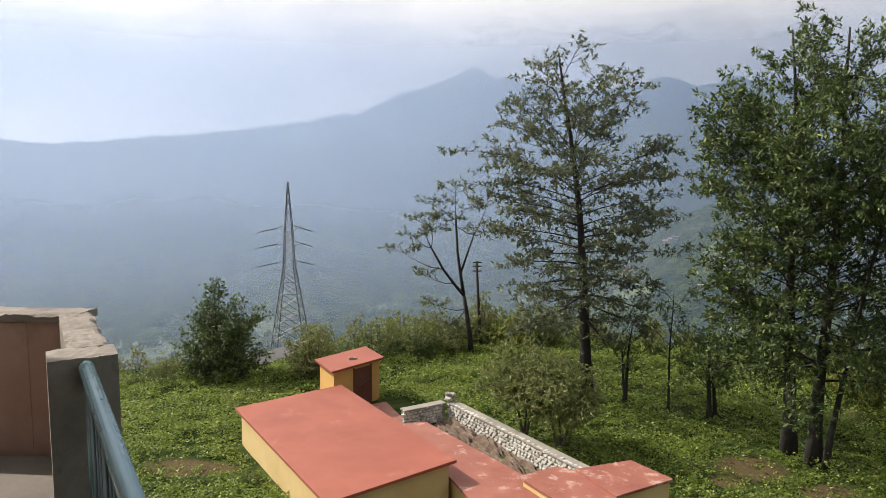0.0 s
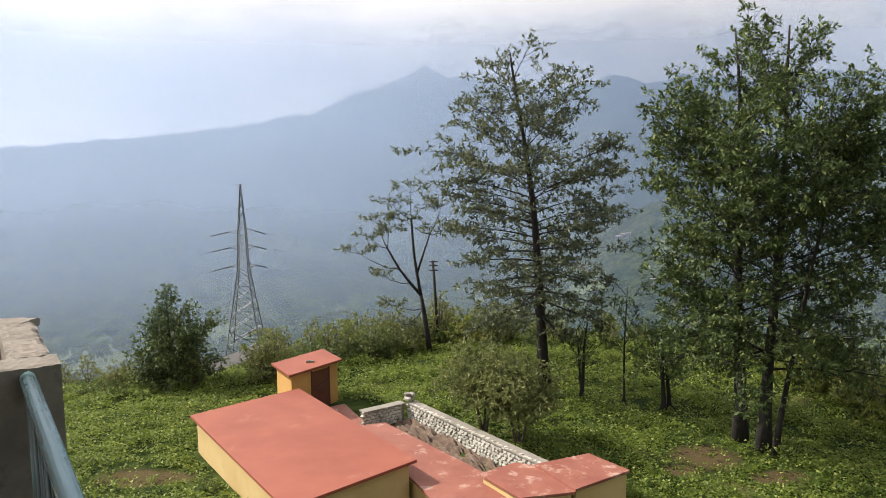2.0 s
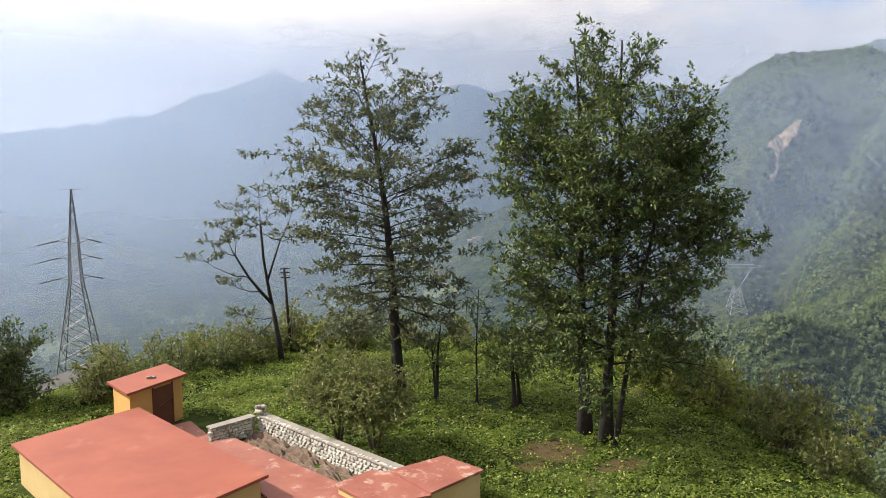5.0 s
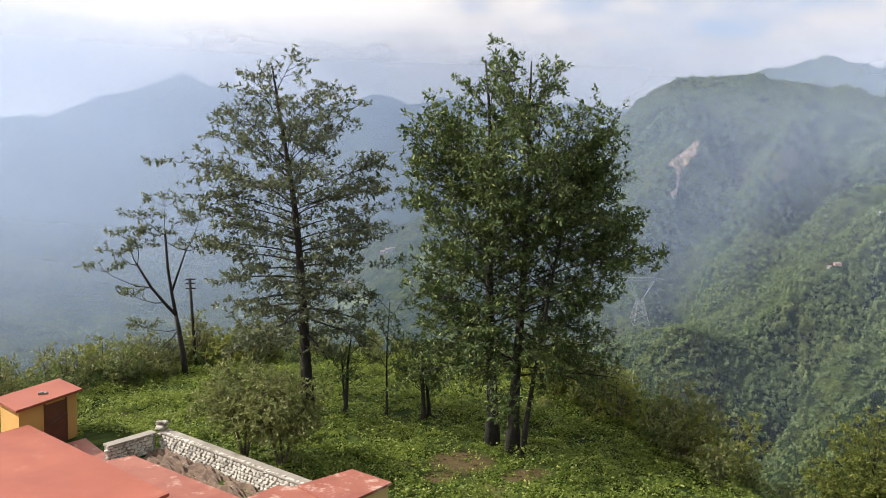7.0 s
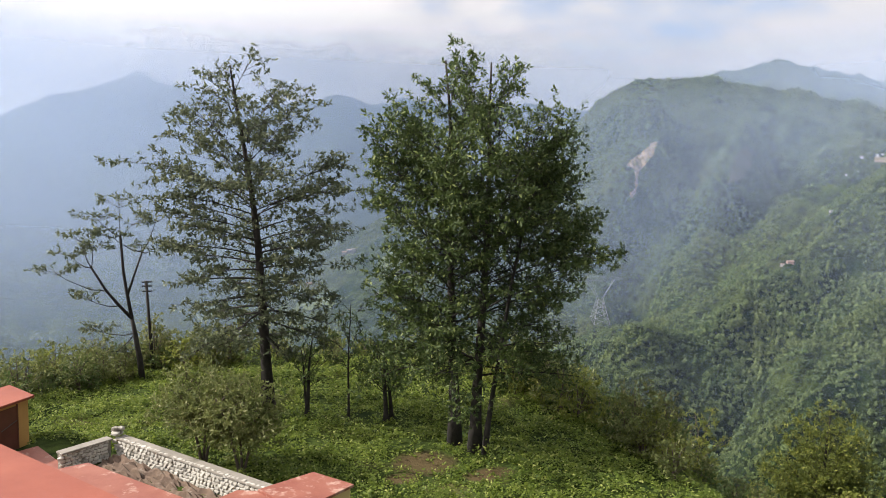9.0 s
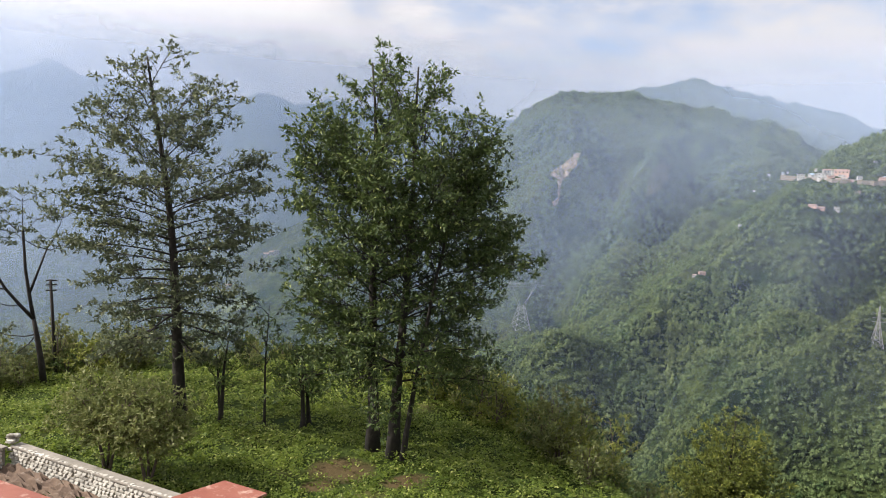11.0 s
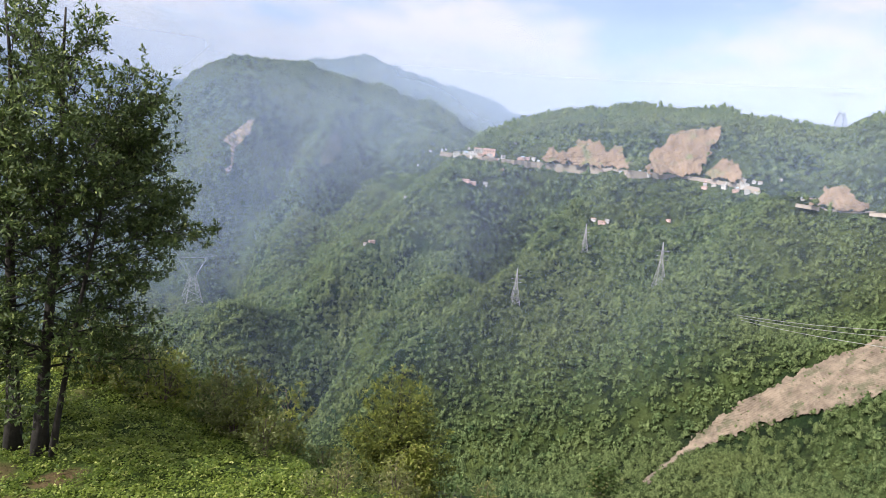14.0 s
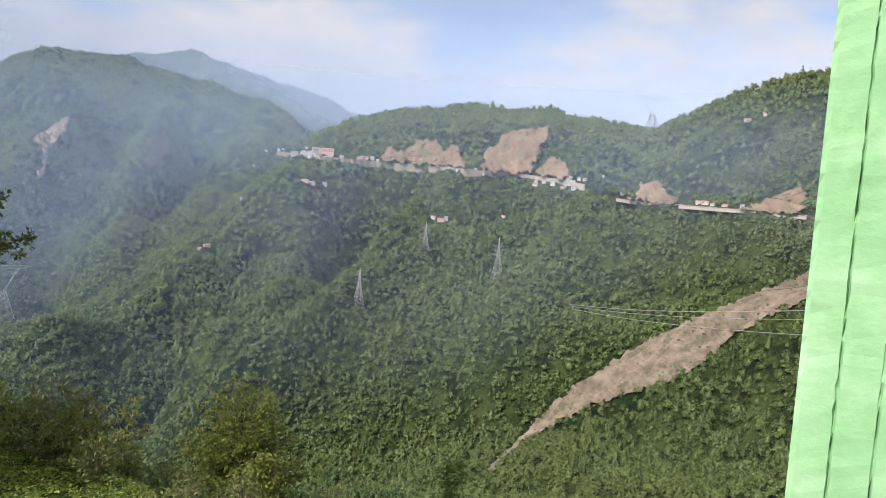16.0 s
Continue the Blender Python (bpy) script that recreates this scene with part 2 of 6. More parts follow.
M_ASPHALT = surface("road_dust", (0.19, 0.165, 0.135), (0.30, 0.265, 0.22), 0.05, 0.95, 1.0, 0.05)
M_TARMAC = surface("grey_tarmac", (0.055, 0.053, 0.05), (0.095, 0.09, 0.085), 0.3, 0.9, 3.0, 0.02)
M_LEDGE = surface("dusty_cement", (0.12, 0.105, 0.09), (0.19, 0.165, 0.14), 3.0, 0.9, 60.0, 0.003, (0.08, 0.07, 0.06), 2.5)
M_SCAR = surface("bare_earth_cut", (0.12, 0.082, 0.051), (0.245, 0.175, 0.118), 0.07, 0.95, 0.4, 1.6, (0.11, 0.13, 0.06), 0.05, (0.56, 0.64))
M_ROCK = surface("pale_rock_slide", (0.16, 0.12, 0.08), (0.40, 0.32, 0.23), 0.05, 0.95, 0.2, 3.0, (0.09, 0.09, 0.045), 0.06, (0.50, 0.58))
M_PALE = surface("thin_brown_scar", (0.05, 0.06, 0.025), (0.12, 0.10, 0.06), 0.03, 0.95, 0.2, 2.0)
M_SCREE = surface("scree_rubble", (0.10, 0.078, 0.058), (0.25, 0.20, 0.15), 0.22, 0.95, 1.1, 0.9, (0.085, 0.085, 0.05), 0.16, (0.53, 0.62))
M_LEAF_OAK = leaf_material("dark_glossy_leaves", (0.016, 0.032, 0.011), (0.09, 0.128, 0.035), (0.23, 0.27, 0.09), 0.23)
M_LEAF_PINE = leaf_material("grey_green_leaves", (0.028, 0.042, 0.024), (0.13, 0.15, 0.08), (0.25, 0.27, 0.15), 0.27)
M_LEAF_BUSH = leaf_material("olive_bush_leaves", (0.05, 0.075, 0.02), (0.19, 0.21, 0.07), (0.30, 0.31, 0.15), 0.35)
M_LEAF_SHRUB = leaf_material("mixed_shrub_leaves", (0.035, 0.065, 0.018), (0.10, 0.14, 0.04), (0.17, 0.17, 0.07), 0.35)
M_LEAF_CONE = leaf_material("needle_leaves", (0.028, 0.048, 0.010), (0.17, 0.19, 0.034), (0.27, 0.28, 0.06), 0.3)
M_LEAF_YELLOW = leaf_material("yellow_green_leaves", (0.09, 0.12, 0.02), (0.20, 0.22, 0.045), (0.30, 0.28, 0.09), 0.4)
M_LEAF_DRY = leaf_material("dry_shrub_leaves", (0.06, 0.08, 0.02), (0.20, 0.21, 0.07), (0.28, 0.25, 0.12), 0.35)
M_HERB = leaf_material("herb_leaves", (0.04, 0.075, 0.012), (0.225, 0.285, 0.047), (0.36, 0.39, 0.12), 0.36)


def canopy_material():
    m, n, b, _ = material("woodland_canopy")
    g = n.add("ShaderNodeNewGeometry")
    p, rnd = g.outputs["Position"], g.outputs["Random Per Island"]
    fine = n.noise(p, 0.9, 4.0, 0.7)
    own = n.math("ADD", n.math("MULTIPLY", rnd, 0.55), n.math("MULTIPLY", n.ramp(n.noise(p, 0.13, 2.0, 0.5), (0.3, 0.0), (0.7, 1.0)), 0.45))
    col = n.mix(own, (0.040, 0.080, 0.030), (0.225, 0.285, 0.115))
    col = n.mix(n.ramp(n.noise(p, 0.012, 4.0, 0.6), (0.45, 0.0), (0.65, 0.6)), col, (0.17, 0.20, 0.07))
    # shade between the leaves put into the colour: near black where the bump dips
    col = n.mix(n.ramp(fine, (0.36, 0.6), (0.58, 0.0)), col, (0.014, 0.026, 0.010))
    n.link(col, b.inputs["Base Color"])
    b.inputs["Roughness"].default_value = 0.9
    b.inputs["Specular IOR Level"].default_value = 0.08
    bump(n, b, fine, 1.0, 1.6)
    return m


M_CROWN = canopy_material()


# ---------- the land: a hill terrace, a valley and the ridges round it ----------
EYE = 1.5
GROUND = -7.76
# brown patches in the grass: centre and half widths
BARE = ((-7.6, 21.6, 1.7, 0.75), (9.7, 22.0, 1.3, 1.2), (11.2, 20.3, 1.0, 0.6), (8.4, 21.0, 0.7, 0.5))


def along(az, *pairs):
    """A smooth value along the bearing, from (bearing, value) pairs."""
    xs, ys = zip(*pairs)
    return np.interp(az, xs, ys)


def ridge(az, r, crest_r, crest_el, foot_r, foot_z, power=1.0, back=0.45, relief=0.0, seed=1, grain=0.12):
    """The height of a ridge seen from the house: it climbs from its foot to its crest, and falls behind it."""
    if np.ndim(crest_r) == 0 and crest_r > 2000:
        # small peaks and notches along a far crest
        crest_el = crest_el + 0.22 * fbm(az * 0.9, az * 0.0 + seed, 4, seed) + 0.20 * fbm(az * 2.7, az * 0.0 + seed, 3, seed + 5)
    crest_z = EYE + crest_r * np.tan(np.radians(crest_el))
    s = np.clip((r - foot_r) / (crest_r - foot_r), -0.5, 1)
    front = foot_z + (crest_z - foot_z) * np.sign(s) * np.abs(s) ** power
    if relief:
        k = np.clip(s, 0, 1)
        x, y = r * np.sin(np.radians(az)), r * np.cos(np.radians(az))
        w = 0.21 * crest_r
        spurs = np.abs(fbm((x + 0.75 * y) / w, (y - 0.3 * x) / (2.2 * w), 3, seed))
        front = front + relief * 3.4 * k * (1 - k) ** 1.5 * (0.55 - 2.6 * spurs + 0.3 * fbm(x / (0.3 * w), y / (0.3 * w), 3, seed + 9))
    z = np.where(r <= crest_r, front, crest_z - (r - crest_r) * back)
    return np.where(crest_z > foot_z, z, -900.0)


def edge_of_terrace(az):
    return along(az, (-180, 26), (-60, 30), (-24, 32), (-15, 31.5), (-5, 35), (5, 38), (18, 37.5), (27, 35.5), (33, 32), (38.5, 27.5),
                 (43, 24), (47, 20.5), (56, 17), (66, 16.5), (90, 16), (130, 16), (180, 26))


def village_ridge(az, r):
    crest_r = along(az, (20, 600), (33, 690), (40, 740), (45, 800), (51, 900), (55.3, 980), (61.6, 1100), (69, 1120), (79, 1000),
                    (84, 900), (92, 770), (100, 700), (140, 600))
    crest_el = along(az, (10, -24), (20, -18), (28, -14.2), (33, -12.6), (36.8, -11.2), (41, -10.0), (44.3, -7.9), (47.9, -4.9), (51.2, -2.0), (55.3, 1.9),
                     (57.8, 3.75), (61.6, 5.3), (65, 6.2), (69, 6.65), (75.3, 6.6), (79.2, 6.15), (82.6, 5.6), (84, 6.1),
                     (88.4, 8.2), (92, 9.4), (100, 10), (140, 11))
    foot_r = along(az, (20, 420), (35, 330), (50, 240), (65, 200), (75, 165), (85, 130), (95, 110), (140, 90))
    return ridge(az, r, crest_r, crest_el, foot_r, EYE - foot_r * 0.47, 1.0, 0.4, 100.0, 3, 0.16)


def slide_hill(az, r):
    el = along(az, (22, -9), (28, -2), (33, 3.5), (35.3, 5.5), (36.2, 6.4), (37.7, 7.5), (41.7, 7.95), (44.1, 8.0), (45.6, 7.5), (50, 6.75), (54.2, 5.7),
               (57.6, 3.75), (64, 0.5), (75, -4))
    return ridge(az, r, 2300.0, el, 1480.0, -330.0, 0.95, 0.4, 330.0, 21, 0.22)


def blue_ridge(az, r):
    el = along(az, (28, -14), (34, 4), (40, 7.3), (43.9, 8.3), (46.6, 8.75), (48.4, 9.2), (50.1, 8.65), (54.4, 7.55), (58.2, 6.6), (61.5, 5.3), (66, 3.6), (80, 1))
    return ridge(az, r, 3600.0, el, 2500.0, -300.0, 1.0, 0.4, 90.0, 31, 0.3)


def cloud_mountain(az, r):
    el = along(az, (-40, -4), (-20, -1.5), (-15, 1.0), (-12.2, 2.3), (-9.2, 3.75), (-6.3, 4.2), (-3.7, 5.5), (-1.1, 6.2), (0.6, 6.9), (2.1, 7.65), (3.0, 7.2), (4.1, 6.7), (5, 6.9),
               (9, 5.9), (12, 5.8), (14.5, 6.15), (16.5, 6.9), (18.9, 5.95), (21.2, 6.6), (23.5, 6.3), (27, 5.6), (31, 6.3), (36, 5.6), (45, 4), (60, 2))
    return ridge(az, r, 4100.0, el, 2500.0, -330.0, 1.0, 0.4, 230.0, 41, 0.16)


def left_ridge(az, r):
    el = along(az, (-180, 4), (-60, 3), (-36, 2.0), (-30.8, 1.75), (-26.5, 1.2), (-21.4, 1.0), (-18.7, 0.68), (-15.5, 0.5), (-10, -0.6), (0, -4), (180, 4))
    return ridge(az, r, 3300.0, el, 2300.0, -330.0, 1.0, 0.4, 60.0, 51, 0.2)


def far_left_ridge(az, r):
    el = along(az, (-60, 1), (-30, 1.4), (-22, 2.1), (-18.3, 2.4), (-10.9, 3.4), (-5, 3), (5, 1))
    return ridge(az, r, 4600.0, el, 4150.0, -200.0)


def terraced_spur(az, r):
    el = along(az, (8, -14), (13, -8.5), (16, -5.2), (18, -3.6), (21, -2.2), (24, -2.4), (28, -5), (32, -9), (37, -13))
    return ridge(az, r, 1750.0, el, 1050.0, -320.0, 1.0, 0.35, 60.0, 61, 0.4)


def lower_spur(az, r):
    el = along(az, (37, -16), (39.4, -12), (40.7, -8.7), (41.5, -5.7), (44, -3), (47, -1.1), (52, 0.6), (57, 0.5), (64, -3))
    return ridge(az, r, 1340.0, el, 1000.0, -330.0, 0.9, 0.6, 60.0, 66, 0.5)


def bare_land(x, y):
    x, y = np.asarray(x, float), np.asarray(y, float)
    az, r = np.degrees(np.arctan2(x, y)), np.hypot(x, y)
    e = edge_of_terrace(az)
    out = np.maximum(r - e, 0)
    steep = along(az, (-180, 0.3), (-30, 0.30), (0, 0.30), (25, 0.36), (40, 0.42), (70, 0.42), (110, 0.42), (180, 0.3))
    fall = GROUND - steep * (np.sqrt(out * out + 9.0) - 3.0) - along(az, (-180, 0.16), (25, 0.16), (38, 0.02), (180, 0.02)) * np.maximum(out - 110, 0)
    bumps = 0.10 * fbm(x / 2.3, y / 2.3, 3, 5) + 0.22 * fbm(x / 9.0, y / 9.0, 2, 6)
    fall = fall + bumps * np.clip((r - 6) / 8, 0, 1) + np.clip(out / 60, 0, 1) * 5 * fbm(x / 40.0, y / 40.0, 3, 8)
    z = np.maximum(fall, -330.0 + 14 * fbm(x / 300.0, y / 300.0, 4, 15))
    for f in (village_ridge, slide_hill, blue_ridge, cloud_mountain, left_ridge, far_left_ridge, terraced_spur, lower_spur):
        z = np.maximum(z, np.where(r > 60, f(az, r), -900.0))
    rough = np.clip((r - 250) / 900, 0, 1)
    return z + rough * 9 * fbm(x / 45.0, y / 45.0, 3, 71)


# spurs (+) and gullies (-) that run down the wooded hillside: height and width as shares of the distance, bearing and height of the line
SPURS = ((0.045, 0.10, ((55.6, -2.2), (52.7, -5.7), (50.2, -8.0), (45.4, -12.0), (38.4, -14.4))),
         (-0.075, 0.08, ((64.0, -1.2), (63.9, -2.7), (61.8, -4.2), (58.9, -7.5), (56.5, -10.3), (53.1, -13.0), (47.3, -16.5))),
         (0.058, 0.075, ((69.0, -1.0), (66.5, -2.5), (63.2, -5.8), (60.4, -9.1), (58.0, -12.4), (55.1, -15.1), (51.7, -17.7))),
         (-0.034, 0.07, ((74.8, -1.2), (74.2, -1.8), (71.5, -5.1), (69.2, -8.4), (66.5, -13.0), (65.6, -18.2))),
         (0.02, 0.08, ((78.6, -2.8), (76.2, -5.9), (74.1, -10.5), (72.0, -15.0))),
         (0.026, 0.05, ((38.9, 3.6), (38.0, 0.3), (36.8, -3.1), (35.8, -6.6))),
         (-0.060, 0.055, ((43.8, 5.0), (43.2, 1.8), (41.8, -1.3), (40.4, -4.1), (39.5, -7.6))),
         (0.048, 0.05, ((46.5, 2.6), (45.3, 0.4), (44.2, -1.8), (42.0, -4.1))),
         (-0.048, 0.045, ((49.1, 3.1), (48.3, 0.5), (46.7, -1.7), (45.8, -3.9), (44.7, -6.1))),
         (-0.05, 0.05, ((54.0, -5.0), (51.5, -7.6), (48.5, -10.2), (43.5, -13.6))))


def spur_lines():
    rs = np.geomspace(150, 2250, 900)
    lines = []
    for high, wide, nodes in SPURS:
        pts = []
        for az, el in nodes:
            d = bearing(az)
            hit = np.nonzero(bare_land(rs * d.x, rs * d.y) >= EYE + rs * math.tan(radians(el)))[0]
            r = rs[hit[0]] if len(hit) else (2200.0 if az < 49 and el > -9 else 1150.0)
            pts.append((r * d.x, r * d.y))
        lines.append((high, wide, pts))
    return lines


SPUR_LINES = spur_lines()


def land_shape(x, y):
    z = bare_land(x, y)
    r = np.hypot(x, y)
    wob = 1 + 0.5 * fbm(x / 55.0, y / 55.0, 3, 97)
    for high, wide, pts in SPUR_LINES:
        d = np.full(np.shape(x), 1e9)
        for (x0, y0), (x1, y1) in zip(pts, pts[1:]):
            ux, uy = x1 - x0, y1 - y0
            k = np.clip(((x - x0) * ux + (y - y0) * uy) / (ux * ux + uy * uy), 0, 1)
            d = np.minimum(d, np.hypot(x - x0 - k * ux, y - y0 - k * uy))
        z = z + np.where((r > 140) & (r < 2330), high * r * wob * np.clip(1 - d / (wide * r), 0, 1) ** 1.2, 0.0)
    return z


LAND_AZ = np.concatenate([np.arange(-180, -42, 3.0), np.arange(-42, 106, 0.3), np.arange(106, 180.5, 2.0)])
LAND_R = np.concatenate([[0.0], np.geomspace(2.0, 60, 110), np.geomspace(61.5, 4850, 270)])
_A, _R = np.meshgrid(np.radians(LAND_AZ), LAND_R, indexing="ij")
LAND_Z = land_shape(_R * np.sin(_A), _R * np.cos(_A))
LAND_Z[-1] = LAND_Z[0]


def land(x, y):
    """The height of the ground, from the table of which it is built."""
    x, y = np.asarray(x, float), np.asarray(y, float)
    i = np.interp(np.degrees(np.arctan2(x, y)), LAND_AZ, np.arange(len(LAND_AZ)))
    j = np.interp(np.hypot(x, y), LAND_R, np.arange(len(LAND_R)))
    i0, j0 = np.minimum(i.astype(int), len(LAND_AZ) - 2), np.minimum(j.astype(int), len(LAND_R) - 2)
    fi, fj = i - i0, j - j0
    near = LAND_Z[i0, j0] * (1 - fi) + LAND_Z[i0 + 1, j0] * fi
    far = LAND_Z[i0, j0 + 1] * (1 - fi) + LAND_Z[i0 + 1, j0 + 1] * fi
    return near * (1 - fj) + far * fj


def reach(az, el, near=100.0, far=4500.0):
    """Where the line of sight at that bearing and height meets the land."""
    rs = np.geomspace(near, far, 900)
    a = radians(az)
    zs = land(rs * math.sin(a), rs * math.cos(a))
    hit = np.nonzero(zs >= EYE + rs * math.tan(radians(el)))[0]
    return rs[hit[0]] if len(hit) else far


def land_material():
    m, n, b, _ = material("hill_land")
    p = n.add("ShaderNodeNewGeometry").outputs["Position"]
    big = n.noise(p, 0.004, 5.0, 0.6)
    mid = n.noise(p, 0.02, 6.0, 0.65)
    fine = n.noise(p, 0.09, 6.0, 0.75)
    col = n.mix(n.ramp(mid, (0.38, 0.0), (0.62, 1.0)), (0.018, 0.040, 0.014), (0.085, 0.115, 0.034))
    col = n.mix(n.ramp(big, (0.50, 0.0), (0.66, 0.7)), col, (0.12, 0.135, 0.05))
    # painted shade of tree gaps: almost black in the hollows of the fine bump
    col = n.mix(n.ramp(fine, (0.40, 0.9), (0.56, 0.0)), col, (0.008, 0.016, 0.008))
    n.link(col, b.inputs["Base Color"])
    b.inputs["Roughness"].default_value = 0.95
    b.inputs["Specular IOR Level"].default_value = 0.1
    bump(n, b, n.math("ADD", fine, n.math("MULTIPLY", mid, 2.0)), 1.0, 12.0)
    return m


def meadow_material():
    m, n, b, _ = material("meadow_soil")
    p = n.add("ShaderNodeNewGeometry").outputs["Position"]
    col = n.mix(n.ramp(n.noise(p, 1.6, 5.0, 0.6), (0.35, 0.0), (0.65, 1.0)), (0.018, 0.032, 0.008), (0.060, 0.085, 0.018))
    col = n.mix(n.ramp(n.noise(p, 0.28, 4.0, 0.6), (0.56, 0.0), (0.7, 0.7)), col, (0.14, 0.13, 0.05))
    # trodden brown patches
    sp = n.add("ShaderNodeSeparateXYZ")
    n.link(p, sp.inputs[0])
    warp = n.math("MULTIPLY", n.math("SUBTRACT", n.noise(p, 1.1, 5.0, 0.65), 0.5), 1.6)
    for cx, cy, rx, ry in BARE:
        dx = n.math("POWER", n.math("DIVIDE", n.math("SUBTRACT", sp.outputs[0], cx), rx), 2.0)
        dy = n.math("POWER", n.math("DIVIDE", n.math("SUBTRACT", sp.outputs[1], cy), ry), 2.0)
        d = n.math("ADD", n.math("ADD", dx, dy), warp)
        soil = n.mix(n.noise(p, 5.0, 4.0, 0.7), (0.06, 0.042, 0.022), (0.13, 0.09, 0.048))
        col = n.mix(n.ramp(d, (0.3, 0.85), (1.3, 0.0)), col, soil)
    n.link(col, b.inputs["Base Color"])
    b.inputs["Roughness"].default_value = 0.95
    b.inputs["Specular IOR Level"].default_value = 0.08
    bump(n, b, n.noise(p, 9.0, 5.0, 0.7), 0.8, 0.06)
    return m


def make_land():
    azs, rs = LAND_AZ[:-1], LAND_R
    A, R = np.meshgrid(np.radians(azs), rs, indexing="ij")
    V = np.stack([R * np.sin(A), R * np.cos(A), LAND_Z[:-1]], -1).reshape(-1, 3)
    na, nr = len(azs), len(rs)
    i, j = np.meshgrid(np.arange(na), np.arange(nr - 1), indexing="ij")
    k = (i + 1) % na
    F = np.stack([i * nr + j, i * nr + j + 1, k * nr + j + 1, k * nr + j], -1).reshape(-1, 4)
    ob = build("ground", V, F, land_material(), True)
    ob.data.materials.append(meadow_material())
    rr = np.tile(rs[:-1], na)
    ob.data.polygons.foreach_set("material_index", (rr < 58).astype(np.int32))
    return tagged(ob, "grassy hill terrace above a deep wooded valley", "ground", kind="structure")


make_land()


def ico(sub):
    bm = bmesh.new()
    bmesh.ops.create_icosphere(bm, subdivisions=sub, radius=1.0)
    V = np.array([v.co[:] for v in bm.verts])
    F = np.array([[v.index for v in f.verts] for f in bm.faces if f.calc_center_median().z > -0.45])
    bm.free()
    return V, F


ICO1 = ico(1)
OCTA = (np.array([(1, 0, 0), (0, 1, 0), (-1, 0, 0), (0, -1, 0), (0, 0, 1), (0, 0, -0.4)], float), np.array([(0, 1, 4), (1, 2, 4), (2, 3, 4), (3, 0, 4), (1, 0, 5), (2, 1, 5), (3, 2, 5), (0, 3, 5)]))


def crowns(name, places, radius, tall, seed, clumps=34, mat=None, clump=0.42, core=ICO1):
    """Far woods: one joined mesh of many uneven tree crowns, each a dark core with ragged leaf clumps round it."""
    rng = np.random.default_rng(seed)
    BV, BF = core
    n, m = len(places), len(BV)
    size = np.stack([radius, radius, radius * tall], -1)[:, None, :]
    V = BV[None] * 0.86 * (1 + 0.2 * rng.standard_normal((n, m, 1)).clip(-1.5, 1.5)) * size + places[:, None, :]
    F = BF[None] + (np.arange(n) * m)[:, None, None]
    # clumps sit on the upper shell, facing roughly outwards
    d = rng.standard_normal((n, clumps, 3))
    d[..., 2] = np.abs(d[..., 2]) * 0.9 - 0.25
    d /= np.linalg.norm(d, axis=-1, keepdims=True)
    c = d * rng.uniform(0.82, 1.18, (n, clumps, 1)) * size
    face = d + 0.55 * rng.standard_normal((n, clumps, 3))
    a = np.cross(face, rng.standard_normal((n, clumps, 3)))
    a /= np.linalg.norm(a, axis=-1, keepdims=True) + 1e-9
    b = np.cross(face, a)
    b /= np.linalg.norm(b, axis=-1, keepdims=True) + 1e-9
    s = radius[:, None, None] * clump * rng.uniform(0.6, 1.3, (n, clumps, 1))
    c = c + places[:, None, :]
    T = np.stack([c + a * s, c - a * s * 0.5 + b * s * 0.87, c - a * s * 0.5 - b * s * 0.87], 2).reshape(-1, 3)
    k = n * m + np.arange(n * clumps)[:, None] * 3 + np.arange(3)
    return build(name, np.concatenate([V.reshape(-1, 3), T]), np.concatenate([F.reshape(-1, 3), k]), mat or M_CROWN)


# bare slopes: bearing and height of their outlines as seen from the house
SCREE = [(71.9, -21.0), (74.0, -18.9), (77.5, -14.9), (80.8, -12.1), (84.6, -9.3), (90.0, -6.0), (94.0, -3.7), (99.0, -1.4), (99.0, -3.4),
         (94.0, -5.6), (90.2, -8.3), (87.6, -11.2), (85.6, -12.7), (81.6, -14.4), (78.2, -16.3), (75.0, -18.5), (72.8, -20.9)]
CUT_A = [(62.2, 2.3), (63.0, 3.3), (64.2, 3.0), (65.3, 4.1), (66.6, 4.3), (67.4, 3.2), (68.2, 4.0), (69.0, 2.6), (68.9, 2.05), (65.0, 2.1)]
CUT_B = [(69.9, 2.0), (70.6, 3.6), (71.8, 5.0), (73.6, 5.5), (75.2, 5.7), (74.9, 4.3), (74.2, 2.6), (73.9, 1.95)]
CUT_C = [(74.3, 2.0), (75.1, 3.1), (76.3, 3.6), (76.8, 2.7), (77.1, 1.7)]
CUT_D = [(81.4, 0.6), (82.4, 1.7), (83.5, 2.2), (84.0, 1.3), (85.2, 0.7), (84.6, 0.4)]
CUT_E = [(89.4, 0.5), (91.2, 1.4), (93.4, 2.4), (93.8, 0.9), (92.4, 0.1)]
SLIDE = [(38.1, 1.6), (38.7, 2.2), (39.5, 2.6), (40.0, 3.4), (40.45, 3.5), (40.2, 2.4), (39.7, 1.7), (39.35, 1.2), (39.15, 0.2), (39.0, -0.7), (38.75, -0.8), (38.9, 0.3), (39.0, 1.3)]
PALE = [(45.4, 1.2), (46.0, 2.8), (46.9, 3.2), (47.2, 2.0), (46.6, 0.6), (45.8, 0.3)]


